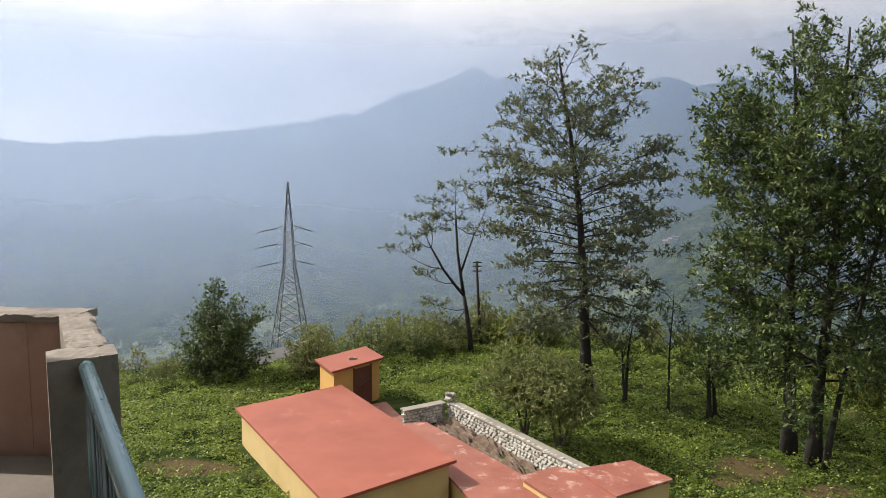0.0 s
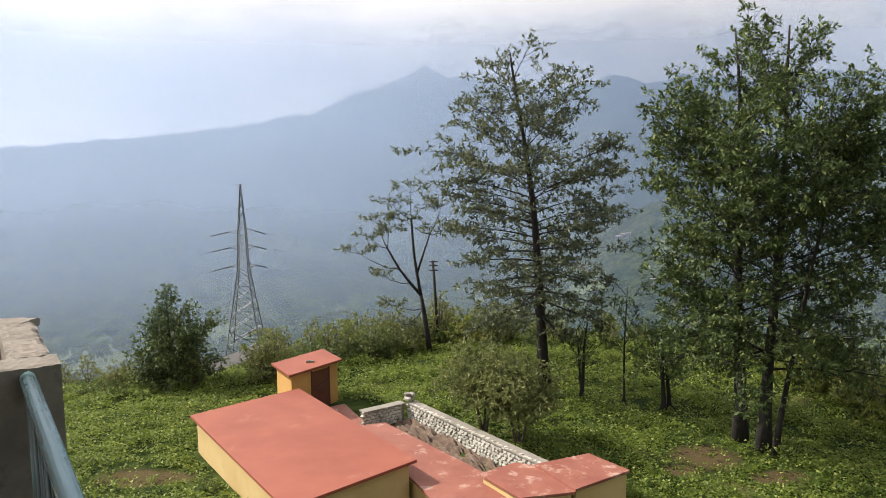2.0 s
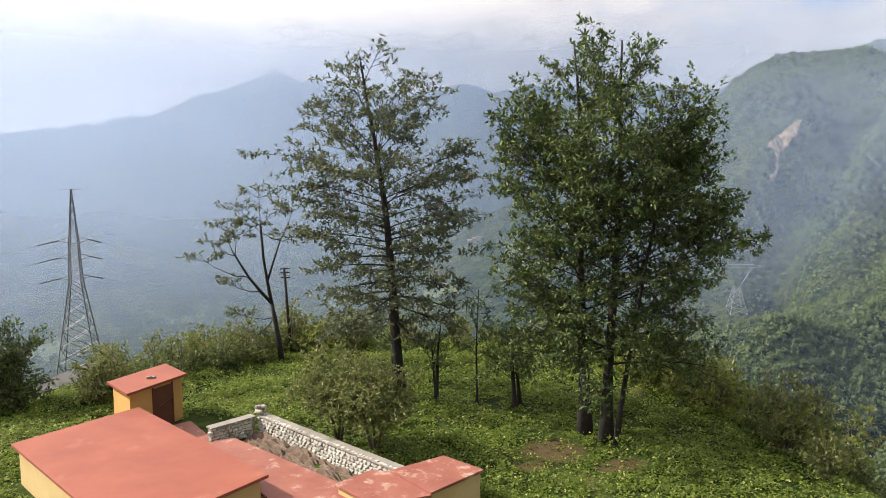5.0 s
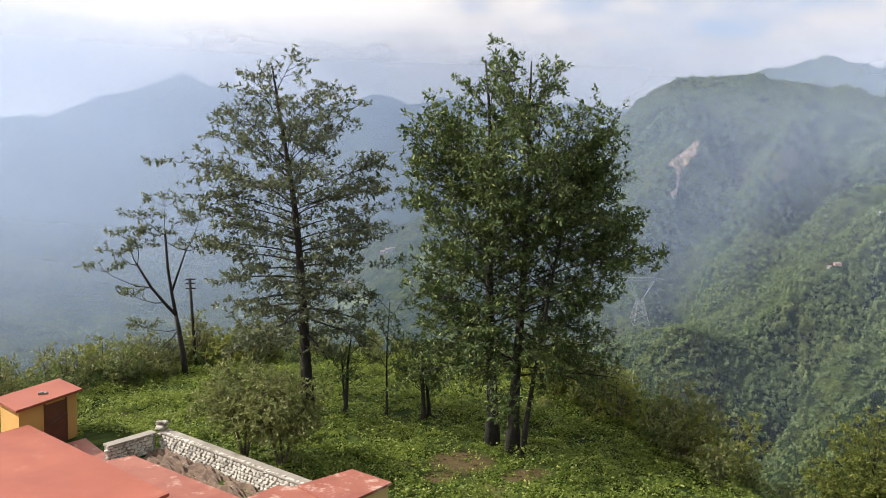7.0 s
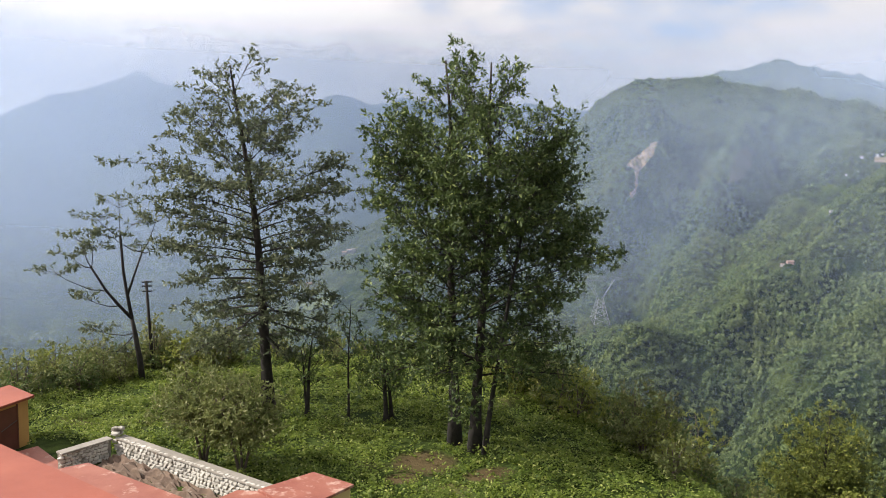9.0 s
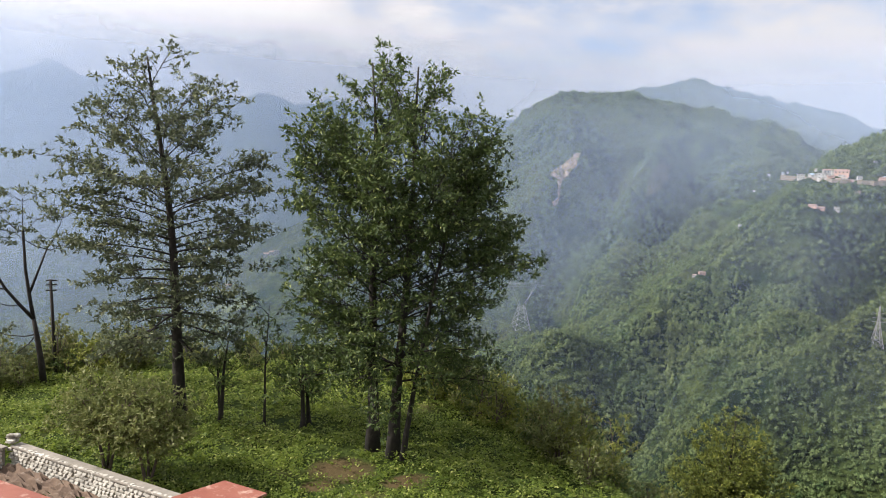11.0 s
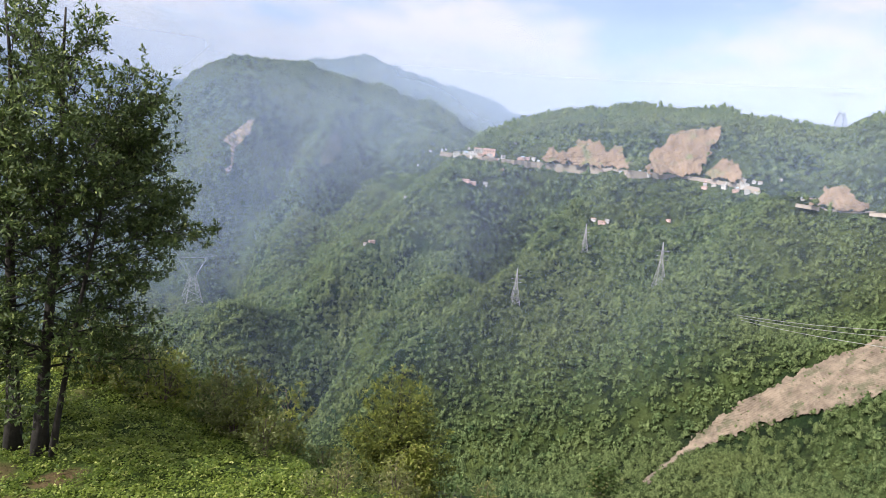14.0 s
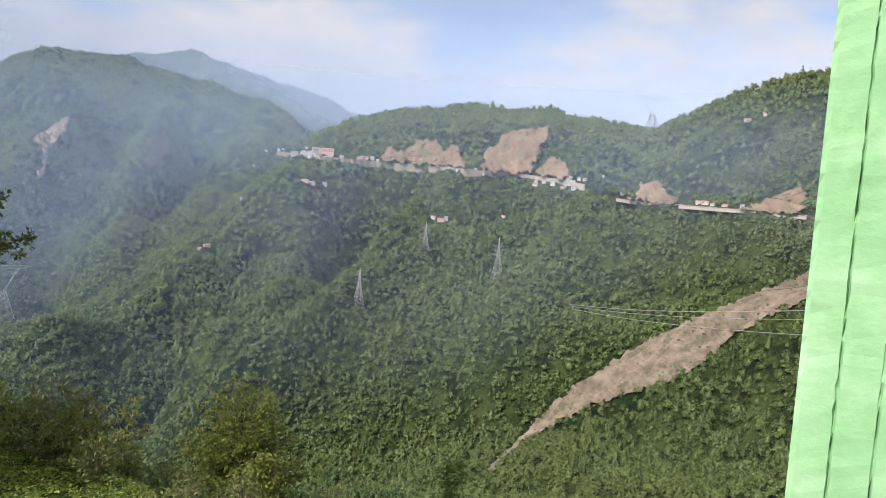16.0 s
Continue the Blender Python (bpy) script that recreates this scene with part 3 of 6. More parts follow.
def inside(px, py, poly):
    px, py = np.asarray(px), np.asarray(py)
    hit = np.zeros(px.shape, bool)
    for (x0, y0), (x1, y1) in zip(poly, poly[1:] + poly[:1]):
        cond = (y0 > py) != (y1 > py)
        with np.errstate(divide="ignore", invalid="ignore"):
            hit ^= cond & (px < (x1 - x0) * (py - y0) / (y1 - y0 + 1e-12) + x0)
    return hit


def bare_slope(name, poly, mat, label, step, lift, near=100.0, far=4500.0, ragged=0.25, cat="slope", relief=0.0):
    """A patch of bare ground lying on the land within an outline, with a ragged edge."""
    az = np.array([p[0] for p in poly])
    el = np.array([p[1] for p in poly])
    ga = np.arange(az.min() - 1, az.max() + 1, step)
    ge = np.arange(el.min() - 1, el.max() + 1, step)
    A, E = np.meshgrid(ga, ge, indexing="ij")
    rs = np.geomspace(near, far, 700)
    R = np.zeros_like(A)
    for i, a in enumerate(ga):
        zs = land(rs * math.sin(radians(a)), rs * math.cos(radians(a)))
        e = np.degrees(np.arctan2(zs - EYE, rs))
        top = np.maximum.accumulate(e)
        R[i] = rs[np.clip(np.searchsorted(top, ge), 0, len(rs) - 1)]
    wob = ragged * fbm(A * 2.2, E * 2.2, 4, 77)
    keep = inside(A + wob, E + ragged * fbm(A * 2.2 + 40, E * 2.2, 4, 78), poly)
    R = R - lift
    if relief:
        # runnels down the slope and broken ground between them
        R = R + relief * (np.abs(fbm((A + 0.5 * E) * 1.6, E * 0.35, 3, 81)) * 2.2 - 0.7 + 0.8 * fbm(A * 3.5, E * 3.5, 3, 82))
    X, Y = R * np.sin(np.radians(A)), R * np.cos(np.radians(A))
    Z = EYE + R * np.tan(np.radians(E))
    n1 = len(ge)
    V = np.stack([X, Y, Z], -1).reshape(-1, 3)
    q = keep[:-1, :-1] & keep[1:, :-1] & keep[:-1, 1:] & keep[1:, 1:]
    I, J = np.nonzero(q)
    F = np.stack([I * n1 + J, (I + 1) * n1 + J, (I + 1) * n1 + J + 1, I * n1 + J + 1], -1)
    used, F = np.unique(F, return_inverse=True)
    ob = build(name, V[used], F.reshape(-1, 4), mat, True)
    return tagged(ob, label, cat, kind="structure")


bare_slope("scree_slope", SCREE, M_SCREE, "long pale scree slope of loose rubble below the road", 0.05, 1.7, 80, 900, 0.4, "scree", 0.45)
for poly in (CUT_A, CUT_B, CUT_C, CUT_D, CUT_E):
    bare_slope("hillside_cut", poly, M_SCAR, "raw brown earth cutting above the hill road", 0.06, 9.0, 200, 1200, 0.45, "landslide", 2.2)
bare_slope("rock_slide", SLIDE, M_ROCK, "pale landslide scar on the wooded mountain", 0.04, 25.0, 1000, 2400, 0.28, "landslide", 10.0)
bare_slope("rock_slide", PALE, M_PALE, "faint brown landslide scar on the wooded mountain", 0.08, 18.0, 1000, 2400, 0.5, "landslide")


def unseen(az, r, el, slack):
    """Ground hidden from the house behind nearer land."""
    ga, gr = np.arange(20, 104, 0.25), np.geomspace(60, 2400, 220)
    A, R = np.meshgrid(np.radians(ga), gr, indexing="ij")
    E = np.degrees(np.arctan2(land(R * np.sin(A), R * np.cos(A)) - EYE, R))
    top = np.maximum.accumulate(E, 1)
    i = np.clip(((az - 20) / 0.25).astype(int), 0, len(ga) - 1)
    j = np.clip(np.searchsorted(gr, r * 0.985) - 1, 0, len(gr) - 1)
    return el + slack < top[i, j]


def woods():
    rng = np.random.default_rng(11)
    n = 78000
    az = rng.uniform(24, 101, n)
    near = np.arange(n) < 39000
    r = np.sqrt(np.where(near, rng.uniform(110.0 ** 2, 520.0 ** 2, n), rng.uniform(500.0 ** 2, 1130.0 ** 2, n)))
    x, y = r * np.sin(np.radians(az)), r * np.cos(np.radians(az))
    z = land(x, y)
    el = np.degrees(np.arctan2(z - EYE, r))
    bare = inside(az, el, SCREE)
    for poly in (CUT_A, CUT_B, CUT_C, CUT_D, CUT_E):
        bare |= inside(az, el - 0.1, poly)
    road_el = along(az, (50, -5), (55.2, 2.2), (67, 2.0), (74, 1.85), (78, 1.45), (81.4, 0.35), (99, 0.2))
    bare |= (el > road_el - 0.5) & (el < road_el + 0.22) & (az > 53.5)
    bare |= (az > 53.5) & (az < 59.5) & (el > 1.6) & (el < 2.6) | (az > 73.8) & (az < 78.8) & (el > 0.75) & (el < 1.8)
    for a, e in ((57.5, 0.0), (49.6, -5.3), (67.3, -2.1), (72.2, -1.6), (17.3, -5.5)):
        bare |= (np.abs(az - a) < 1.1) & (el > e - 0.6) & (el < e + 0.25)
    ok = ~bare & (z > -320) & ~unseen(az, r, el, 0.9) & (el > -33)
    x, y, z, r = x[ok], y[ok], z[ok], r[ok]
    rad = rng.uniform(1.1, 2.35, len(x)) * np.clip(r / 480.0, 0.62, 1.15) * np.where(rng.uniform(0, 1, len(x)) < 0.07, 1.6, 1.0)
    slim = rng.uniform(0, 1, len(x)) < 0.3 + 0.25 * (fbm(x / 70.0, y / 70.0, 2, 95) > 0.05)
    tall = np.where(slim, rng.uniform(1.9, 3.2, len(x)), rng.uniform(0.8, 1.4, len(x)))
    rad = np.where(slim, rad * 0.72, rad)
    P = np.stack([x, y, z + rad * 0.45], -1)
    near, close = (r < 620) & (r >= 250), r < 250
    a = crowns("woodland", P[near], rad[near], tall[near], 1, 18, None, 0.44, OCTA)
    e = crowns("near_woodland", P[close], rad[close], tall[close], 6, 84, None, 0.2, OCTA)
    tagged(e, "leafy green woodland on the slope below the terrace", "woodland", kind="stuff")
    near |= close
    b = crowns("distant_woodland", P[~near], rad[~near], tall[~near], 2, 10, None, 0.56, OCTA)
    tagged(a, "dense green woodland covering the steep valley side", "woodland", kind="stuff")
    tagged(b, "hazy green woodland on the slope below the village", "woodland", kind="stuff")
    # sparse crowns on the mountain beyond
    n = 26000
    az = rng.uniform(29, 64, n)
    r = np.sqrt(rng.uniform(1150.0 ** 2, 2330.0 ** 2, n))
    x, y = r * np.sin(np.radians(az)), r * np.cos(np.radians(az))
    z = land(x, y)
    el = np.degrees(np.arctan2(z - EYE, r))
    ok = (z > -300) & ~inside(az, el, SLIDE) & ~inside(az, el, PALE) & (fbm(x / 90.0, y / 90.0, 3, 93) < 0.25)
    ok &= (el > np.where(az > 55, 1.0, -18.0)) & ~unseen(az, r, el, 0.4)
    x, y, z = x[ok], y[ok], z[ok]
    rad = rng.uniform(2.2, 4.6, len(x))
    c = crowns("mountain_woodland", np.stack([x, y, z + rad * 0.4], -1), rad, rng.uniform(0.8, 1.6, len(x)), 4, 8, None, 0.55, OCTA)
    tagged(c, "blue-green hazy woodland on the far mountain side", "woodland", kind="stuff")


woods()


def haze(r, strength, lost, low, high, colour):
    """An added blue see-through sheet across the view, which imitates air haze and scatters daylight."""
    m = bpy.data.materials.new("haze_sheet")
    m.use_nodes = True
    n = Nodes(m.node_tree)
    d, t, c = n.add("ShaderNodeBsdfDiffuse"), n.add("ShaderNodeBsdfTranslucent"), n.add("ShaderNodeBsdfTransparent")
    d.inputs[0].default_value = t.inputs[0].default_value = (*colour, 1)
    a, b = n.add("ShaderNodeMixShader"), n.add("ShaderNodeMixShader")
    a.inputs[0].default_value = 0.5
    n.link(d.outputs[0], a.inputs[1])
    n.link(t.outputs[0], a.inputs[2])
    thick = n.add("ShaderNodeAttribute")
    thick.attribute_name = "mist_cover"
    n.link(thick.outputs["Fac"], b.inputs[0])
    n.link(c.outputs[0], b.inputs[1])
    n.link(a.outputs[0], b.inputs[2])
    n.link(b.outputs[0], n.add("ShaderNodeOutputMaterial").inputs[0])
    # haze is painted as cover: none at the ground, fading upwards, changed towards the right
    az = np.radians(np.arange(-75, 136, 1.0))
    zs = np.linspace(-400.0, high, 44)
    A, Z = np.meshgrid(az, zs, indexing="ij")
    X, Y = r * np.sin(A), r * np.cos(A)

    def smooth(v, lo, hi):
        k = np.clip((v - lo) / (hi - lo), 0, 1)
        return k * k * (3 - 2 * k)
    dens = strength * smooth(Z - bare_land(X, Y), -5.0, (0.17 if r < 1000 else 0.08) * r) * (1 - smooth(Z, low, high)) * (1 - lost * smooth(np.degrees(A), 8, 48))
    n1 = len(zs)
    i, j = np.meshgrid(np.arange(len(az) - 1), np.arange(n1 - 1), indexing="ij")
    F = np.stack([i * n1 + j, (i + 1) * n1 + j, (i + 1) * n1 + j + 1, i * n1 + j + 1], -1).reshape(-1, 4)
    ob = build("backdrop_haze_sheet", np.stack([X, Y, Z], -1).reshape(-1, 3), F, m, True)
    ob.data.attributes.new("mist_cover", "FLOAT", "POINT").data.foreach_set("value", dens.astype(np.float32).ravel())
    return tagged(ob, "thin blue see-through sheet standing in for haze over the valley", "backdrop", kind="structure")


def summit_cloud(r, low, high):
    """Torn cloud lying along the far summits: a sheet whose cover follows the puffs."""
    m = bpy.data.materials.new("summit_cloud")
    m.use_nodes = True
    n = Nodes(m.node_tree)
    d, t, c = n.add("ShaderNodeBsdfDiffuse"), n.add("ShaderNodeBsdfTranslucent"), n.add("ShaderNodeBsdfTransparent")
    d.inputs[0].default_value = t.inputs[0].default_value = (0.97, 0.96, 0.97, 1)
    a, b = n.add("ShaderNodeMixShader"), n.add("ShaderNodeMixShader")
    a.inputs[0].default_value = 0.5
    n.link(d.outputs[0], a.inputs[1])
    n.link(t.outputs[0], a.inputs[2])
    thick = n.add("ShaderNodeAttribute")
    thick.attribute_name = "cloud_cover"
    n.link(thick.outputs["Fac"], b.inputs[0])
    n.link(c.outputs[0], b.inputs[1])
    n.link(a.outputs[0], b.inputs[2])
    n.link(b.outputs[0], n.add("ShaderNodeOutputMaterial").inputs[0])
    az, el = np.arange(-34, 34, 0.25), np.arange(low, high, 0.2)
    A, E = np.meshgrid(az, el, indexing="ij")
    puff = fbm(A / 5.0, E / 2.2, 5, 123) + 0.25 * np.sin(A / 7.0 + 1.0)
    edge = np.clip((E - low) / 2.5, 0, 1) * np.clip((high - E) / 2.0, 0, 1) * np.clip((34 - A) / 6, 0, 1) * np.clip((A + 16) / 10, 0, 1)
    cover = 0.6 * np.clip((puff - 0.12) / 0.4, 0, 1) * edge
    X, Y = r * np.sin(np.radians(A)), r * np.cos(np.radians(A))
    n1 = len(el)
    i, j = np.meshgrid(np.arange(len(az) - 1), np.arange(n1 - 1), indexing="ij")
    F = np.stack([i * n1 + j, (i + 1) * n1 + j, (i + 1) * n1 + j + 1, i * n1 + j + 1], -1).reshape(-1, 4)
    ob = build("backdrop_cloud", np.stack([X, Y, EYE + r * np.tan(np.radians(E))], -1).reshape(-1, 3), F, m, True)
    ob.data.attributes.new("cloud_cover", "FLOAT", "POINT").data.foreach_set("value", cover.astype(np.float32).ravel())
    return tagged(ob, "torn white cloud lying along the mountain tops", "backdrop", kind="structure")


summit_cloud(3400, 5.2, 11.5)
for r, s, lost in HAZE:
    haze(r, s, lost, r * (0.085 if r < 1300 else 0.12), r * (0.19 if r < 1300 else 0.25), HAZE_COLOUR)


# ---------- the balcony of the house ----------
def strip(a, b, width, side=1.0):
    """A plan rectangle along a-b, with its width to one side."""
    a, b = Vector(a), Vector(b)
    t = (b - a).normalized()
    n = Vector((t.y, -t.x)) * width * side
    return [tuple(a), tuple(b), tuple(b + n), tuple(a + n)]


def ragged_wall(name, a, b, width, z0, z1, mat, parent=None, side=1.0, rough=0.012, seed=0, label=""):
    """A plastered wall whose top is broken and uneven."""
    rng = np.random.default_rng(seed)
    bm = bmesh.new()
    a, b = Vector(a), Vector(b)
    t = b - a
    n = Vector((t.normalized().y, -t.normalized().x)) * width * side
    k = max(12, int(t.length / 0.011))
    rows = []
    for i in range(k + 1):
        p = a + t * i / k
        ring = []
        for j in range(11):
            q = p + n * j / 10
            edge = (1.0 if j in (0, 10) else 0.35 if j in (1, 9) else 0.0)
            worn = 0.45 * float(fbm(q.x * 22.0 + seed, q.y * 22.0, 4, seed)) + 0.12 * rng.uniform(-1, 1)
            chip = -max(0.0, float(fbm(q.x * 16.0, q.y * 16.0 + seed, 3, seed + 3))) * 2.2 - 0.25
            ring.append(bm.verts.new((q.x, q.y, z1 + rough * (worn + edge * chip))))
        lo0, lo1 = bm.verts.new((p.x, p.y, z0)), bm.verts.new((p.x + n.x, p.y + n.y, z0))
        rows.append((lo0, ring, lo1))
    for (l0, r0, m0), (l1, r1, m1) in zip(rows, rows[1:]):
        bm.faces.new((l0, l1, r1[0], r0[0]))
        for j in range(10):
            bm.faces.new((r0[j], r1[j], r1[j + 1], r0[j + 1]))
        bm.faces.new((r0[10], r1[10], m1, m0))
    for l, r, m in (rows[0], rows[-1]):
        bm.faces.new((l, *r, m))
    return part(name, bm, mat, parent, label)


POST_TOP = 0.95


def make_balcony():
    bm = bmesh.new()
    prism(bm, [(-4.5, 3.0), (-1.36, 2.80), (-0.93, 2.08), (0.62, -0.42), (1.6, -1.1), (3.4, -3.2), (0.8, -5.4), (-6.0, -1.5)], -0.16, 0.0, 0.004)
    tagged(part("balcony_floor", bm, M_LEDGE), "bare grey cement balcony floor", "floor", kind="structure")
    bm = bmesh.new()
    prism(bm, [(-4.2, 2.85), (-1.42, 2.64), (-1.2, 2.22), (-1.9, 1.55), (-4.2, 1.3)], 0.004, 0.42, 0.01)
    tagged(part("ledge", bm, M_LEDGE), "raised grey cement ledge inside the parapet", "ledge", kind="structure")
    # parapet: outer run towards the post, and the end wall that turns away from it
    p = empty("parapet_wall", -1.4, 2.7, 0.0)
    p.matrix_parent_inverse = Matrix()
    run = ragged_wall("side_wall", (-1.44, 2.71), (-1.13, 2.165), 0.115, -0.16, POST_TOP, M_PLASTER, None, -1.0, 0.016, 3)
    end = ragged_wall("end_wall", (-1.34, 2.775), (-3.6, 2.96), 0.10, -0.16, POST_TOP - 0.03, M_PINK, None, -1.0, 0.002, 4, "faded pink plaster inner face")
    rib = ragged_wall("pilaster", (-1.55, 2.69), (-3.6, 2.86), 0.10, 0.422, POST_TOP - 0.034, M_PINK, None, 1.0, 0.002, 5)
    top = ragged_wall("coping", (-1.335, 2.80), (-3.6, 2.985), 0.14, POST_TOP - 0.029, POST_TOP + 0.002, M_PLASTER, None, -1.0, 0.012, 8, "broken grey cement top")
    for o in (run, end, rib, top):
        o.parent = p
        o.matrix_parent_inverse = Matrix.Translation((1.4, -2.7, 0.0))
    tagged(p, "low plastered parapet wall with a chipped cement top", "parapet")
    post = ragged_wall("parapet_post", (-1.105, 2.005), (-0.945, 2.095), 0.15, -0.16, POST_TOP + 0.004, M_PLASTER, None, -1.0, 0.010, 6)
    tagged(post, "square grey plastered post with a worn top", "post")


make_balcony()


def make_railing():
    a, b = Vector((-1.02, 2.055, 0.925)), Vector((0.40, -0.40, 0.925))
    root = empty("balcony_railing", a.x, a.y, 0.0)
    back = Matrix.Translation((-a.x, -a.y, 0.0))

    def rail(name, p, q, r, mat, sides=12, label=""):
        bm = bmesh.new()
        tube(bm, (p, p.lerp(q, 0.5), q), r, sides)
        o = part(name, bm, mat, root, label, True)
        o.matrix_parent_inverse = back
    rail("handrail", a, b, 0.021, M_RAIL, 16, "glossy teal painted pipe")
    for z in (0.885, 0.12):
        rail("cross_rail", a + Vector((0, 0, z - 0.925)), b + Vector((0, 0, z - 0.925)), 0.014, M_GRILL)
    n = 38
    for i in range(1, n):
        p = a.lerp(b, i / n)
        rail("baluster", Vector((p.x, p.y, 0.12)), Vector((p.x, p.y, 0.885)), 0.012 if i % 4 else 0.015, M_GRILL, 8)
    tagged(root, "teal painted steel pipe railing along the balcony edge", "railing")


make_railing()


def make_pillar():
    bm = bmesh.new()
    # a square column with shallow chases in the plaster
    x0, y0 = PILLAR
    quad = [(x0, y0), (x0 - 0.02, y0 - 0.36), (x0 + 0.34, y0 - 0.46), (x0 + 0.36, y0 - 0.10)]
    lo, hi, n = -0.16, 3.1, 200
    rng = np.random.default_rng(8)
    rows = []
    for k in range(n + 1):
        z = lo + (hi - lo) * k / n
        ring = []
        for i in range(4):
            p, q = Vector(quad[i]), Vector(quad[(i + 1) % 4])
            t = (q - p).normalized()
            inward = Vector((t.y, -t.x))
            if inward.dot(Vector((x0 + 0.17, y0 - 0.23)) - p) < 0:
                inward = -inward
            for f, depth in ((0.0, 0.004), (0.02, 0.0), (0.134, 0.0), (0.14, 0.010), (0.146, 0.0), (0.279, 0.0), (0.285, 0.010 if z < 1.38 else 0.0), (0.291, 0.0), (0.97, 0.0)):
                c = p.lerp(q, f + 0.0016 * rng.standard_normal() * (0.1 < f < 0.3)) + inward * (depth * rng.uniform(0.1, 1.2) + 0.0004 * rng.standard_normal())
                ring.append(bm.verts.new((c.x, c.y, z)))
        rows.append(ring)
    m = len(rows[0])
    for r0, r1 in zip(rows, rows[1:]):
        for k in range(m):
            bm.faces.new((r0[k], r0[(k + 1) % m], r1[(k + 1) % m], r1[k]))
    bm.faces.new(rows[-1])
    bm.faces.new(rows[0][::-1])
    tagged(part("pillar", bm, M_GREEN), "bright light green painted plaster pillar of the balcony", "pillar")


make_pillar()


def make_roof():
    bm = bmesh.new()
    prism(bm, [(-4.6, 3.1), (-2.2, 2.95), (-1.7, 2.0), (-0.5, -0.2), (1.5, -0.6), (3.6, -3.2), (0.8, -5.5), (-6.1, -1.5)], 3.1, 3.25, 0.01)
    tagged(part("ceiling", bm, M_PLASTER), "plain cement roof slab over the balcony", "ceiling", kind="structure")


make_roof()


def make_house():
    """The plain house wall behind the balcony."""
    bm = bmesh.new()
    prism(bm, [(-6.0, -1.5), (0.8, -5.4), (0.6, -5.8), (-6.3, -1.9)], -8.2, 3.1)
    tagged(part("wall_south", bm, M_PLASTER), "plain plastered house wall behind the balcony", "wall", kind="structure")
    bm = bmesh.new()
    prism(bm, [(-4.4, 2.9), (-1.4, 2.7), (-1.0, 2.0), (0.5, -0.6), (1.5, -1.4), (3.1, -3.2), (0.8, -5.3), (-5.8, -1.5)], -8.2, -0.17)
    tagged(part("house_base", bm, M_YELLOW), "painted lower storeys of the house under the balcony", "wall", kind="structure")


make_house()

# ---------- water tank, hut and stone court below the house ----------
TANK = [(-6.89, 23.71), (-3.72, 26.36), (0.40, 19.42), (-2.77, 16.77)]
TANK_TOP = -6.5


def slab_block(root, quad, top, thick, over, base, wall_mat, roof_mat, roof_label=""):
    bm = bmesh.new()
    prism(bm, quad, top - thick, top, 0.012)
    part("roof_slab", bm, roof_mat, root, roof_label)
    bm = bmesh.new()
    prism(bm, inset(quad, over), base, top - thick - 0.002)
    part("wall", bm, wall_mat, root)


def make_tank():
    root = empty("water_tank")
    slab_block(root, TANK, TANK_TOP, 0.09, 0.17, GROUND - 0.7, M_YELLOW, M_RED, "red oxide painted concrete roof")
    tagged(root, "low yellow masonry tank with a red painted concrete roof", "water tank")


make_tank()


def make_hut():
    roof = [(-4.99, 28.05), (-4.06, 26.31), (-2.30, 28.44), (-3.23, 30.18)]
    top, base = -6.0, GROUND - 0.5
    root = empty("hut")
    bm = bmesh.new()
    prism(bm, roof, top - 0.09, top, 0.012)
    part("roof_slab", bm, M_RED, root)
    q = inset(roof, 0.17)
    bm = bmesh.new()
    prism(bm, q, base, top - 0.092)
    part("wall", bm, M_ORANGE, root)
    # door in the face between the second and third corner
    a, b = Vector(q[1]), Vector(q[2])
    t = (b - a).normalized()
    n = Vector((t.y, -t.x))
    c0, c1 = a + (b - a) * 0.42, a + (b - a) * 0.80
    bm = bmesh.new()
    prism(bm, [tuple(c0 - n * 0.02), tuple(c1 - n * 0.02), tuple(c1 + n * 0.022), tuple(c0 + n * 0.022)], GROUND + 0.05, top - 0.22, 0.004)
    door = part("door", bm, M_DOOR, root, "dark brown door")
    for s in (c0, c1):
        bm = bmesh.new()
        prism(bm, [tuple(s - t * 0.03 - n * 0.02), tuple(s + t * 0.03 - n * 0.02), tuple(s + t * 0.03 + n * 0.035), tuple(s - t * 0.03 + n * 0.035)], GROUND + 0.05, top - 0.16, 0.004)
        part("door_jamb", bm, M_DOOR, root)
    bm = bmesh.new()
    m0 = c0 + (c1 - c0) * 0.25 + n * 0.04
    m1 = c0 + (c1 - c0) * 0.95 + n * 0.04
    tube(bm, ((m0.x, m0.y, GROUND + 0.85), (m1.x, m1.y, GROUND + 1.05)), 0.012, 6)
    part("bolt", bm, M_STEEL, door)
    tagged(root, "small orange hut with a flat red roof and brown door", "hut")
    # a stone and a pipe end lying on the roof
    bm = bmesh.new()
    for dx, s in ((0.0, 0.09), (0.17, 0.07)):
        prism(bm, [(-3.65 + dx, 28.0), (-3.65 + dx + s * 1.7, 28.03), (-3.62 + dx + s * 1.6, 28.12), (-3.66 + dx, 28.12)], top + 0.001, top + s, 0.015)
    tagged(part("loose_brick", bm, M_COPING), "broken grey brick pieces lying on the hut roof", "brick")


make_hut()


def low_slab(name, quad, top, label, mat=M_RED_OLD, over=0.07):
    root = empty(name)
    slab_block(root, quad, top, 0.08, over, GROUND - 0.6, M_YELLOW, mat)
    return tagged(root, label, "slab roof")


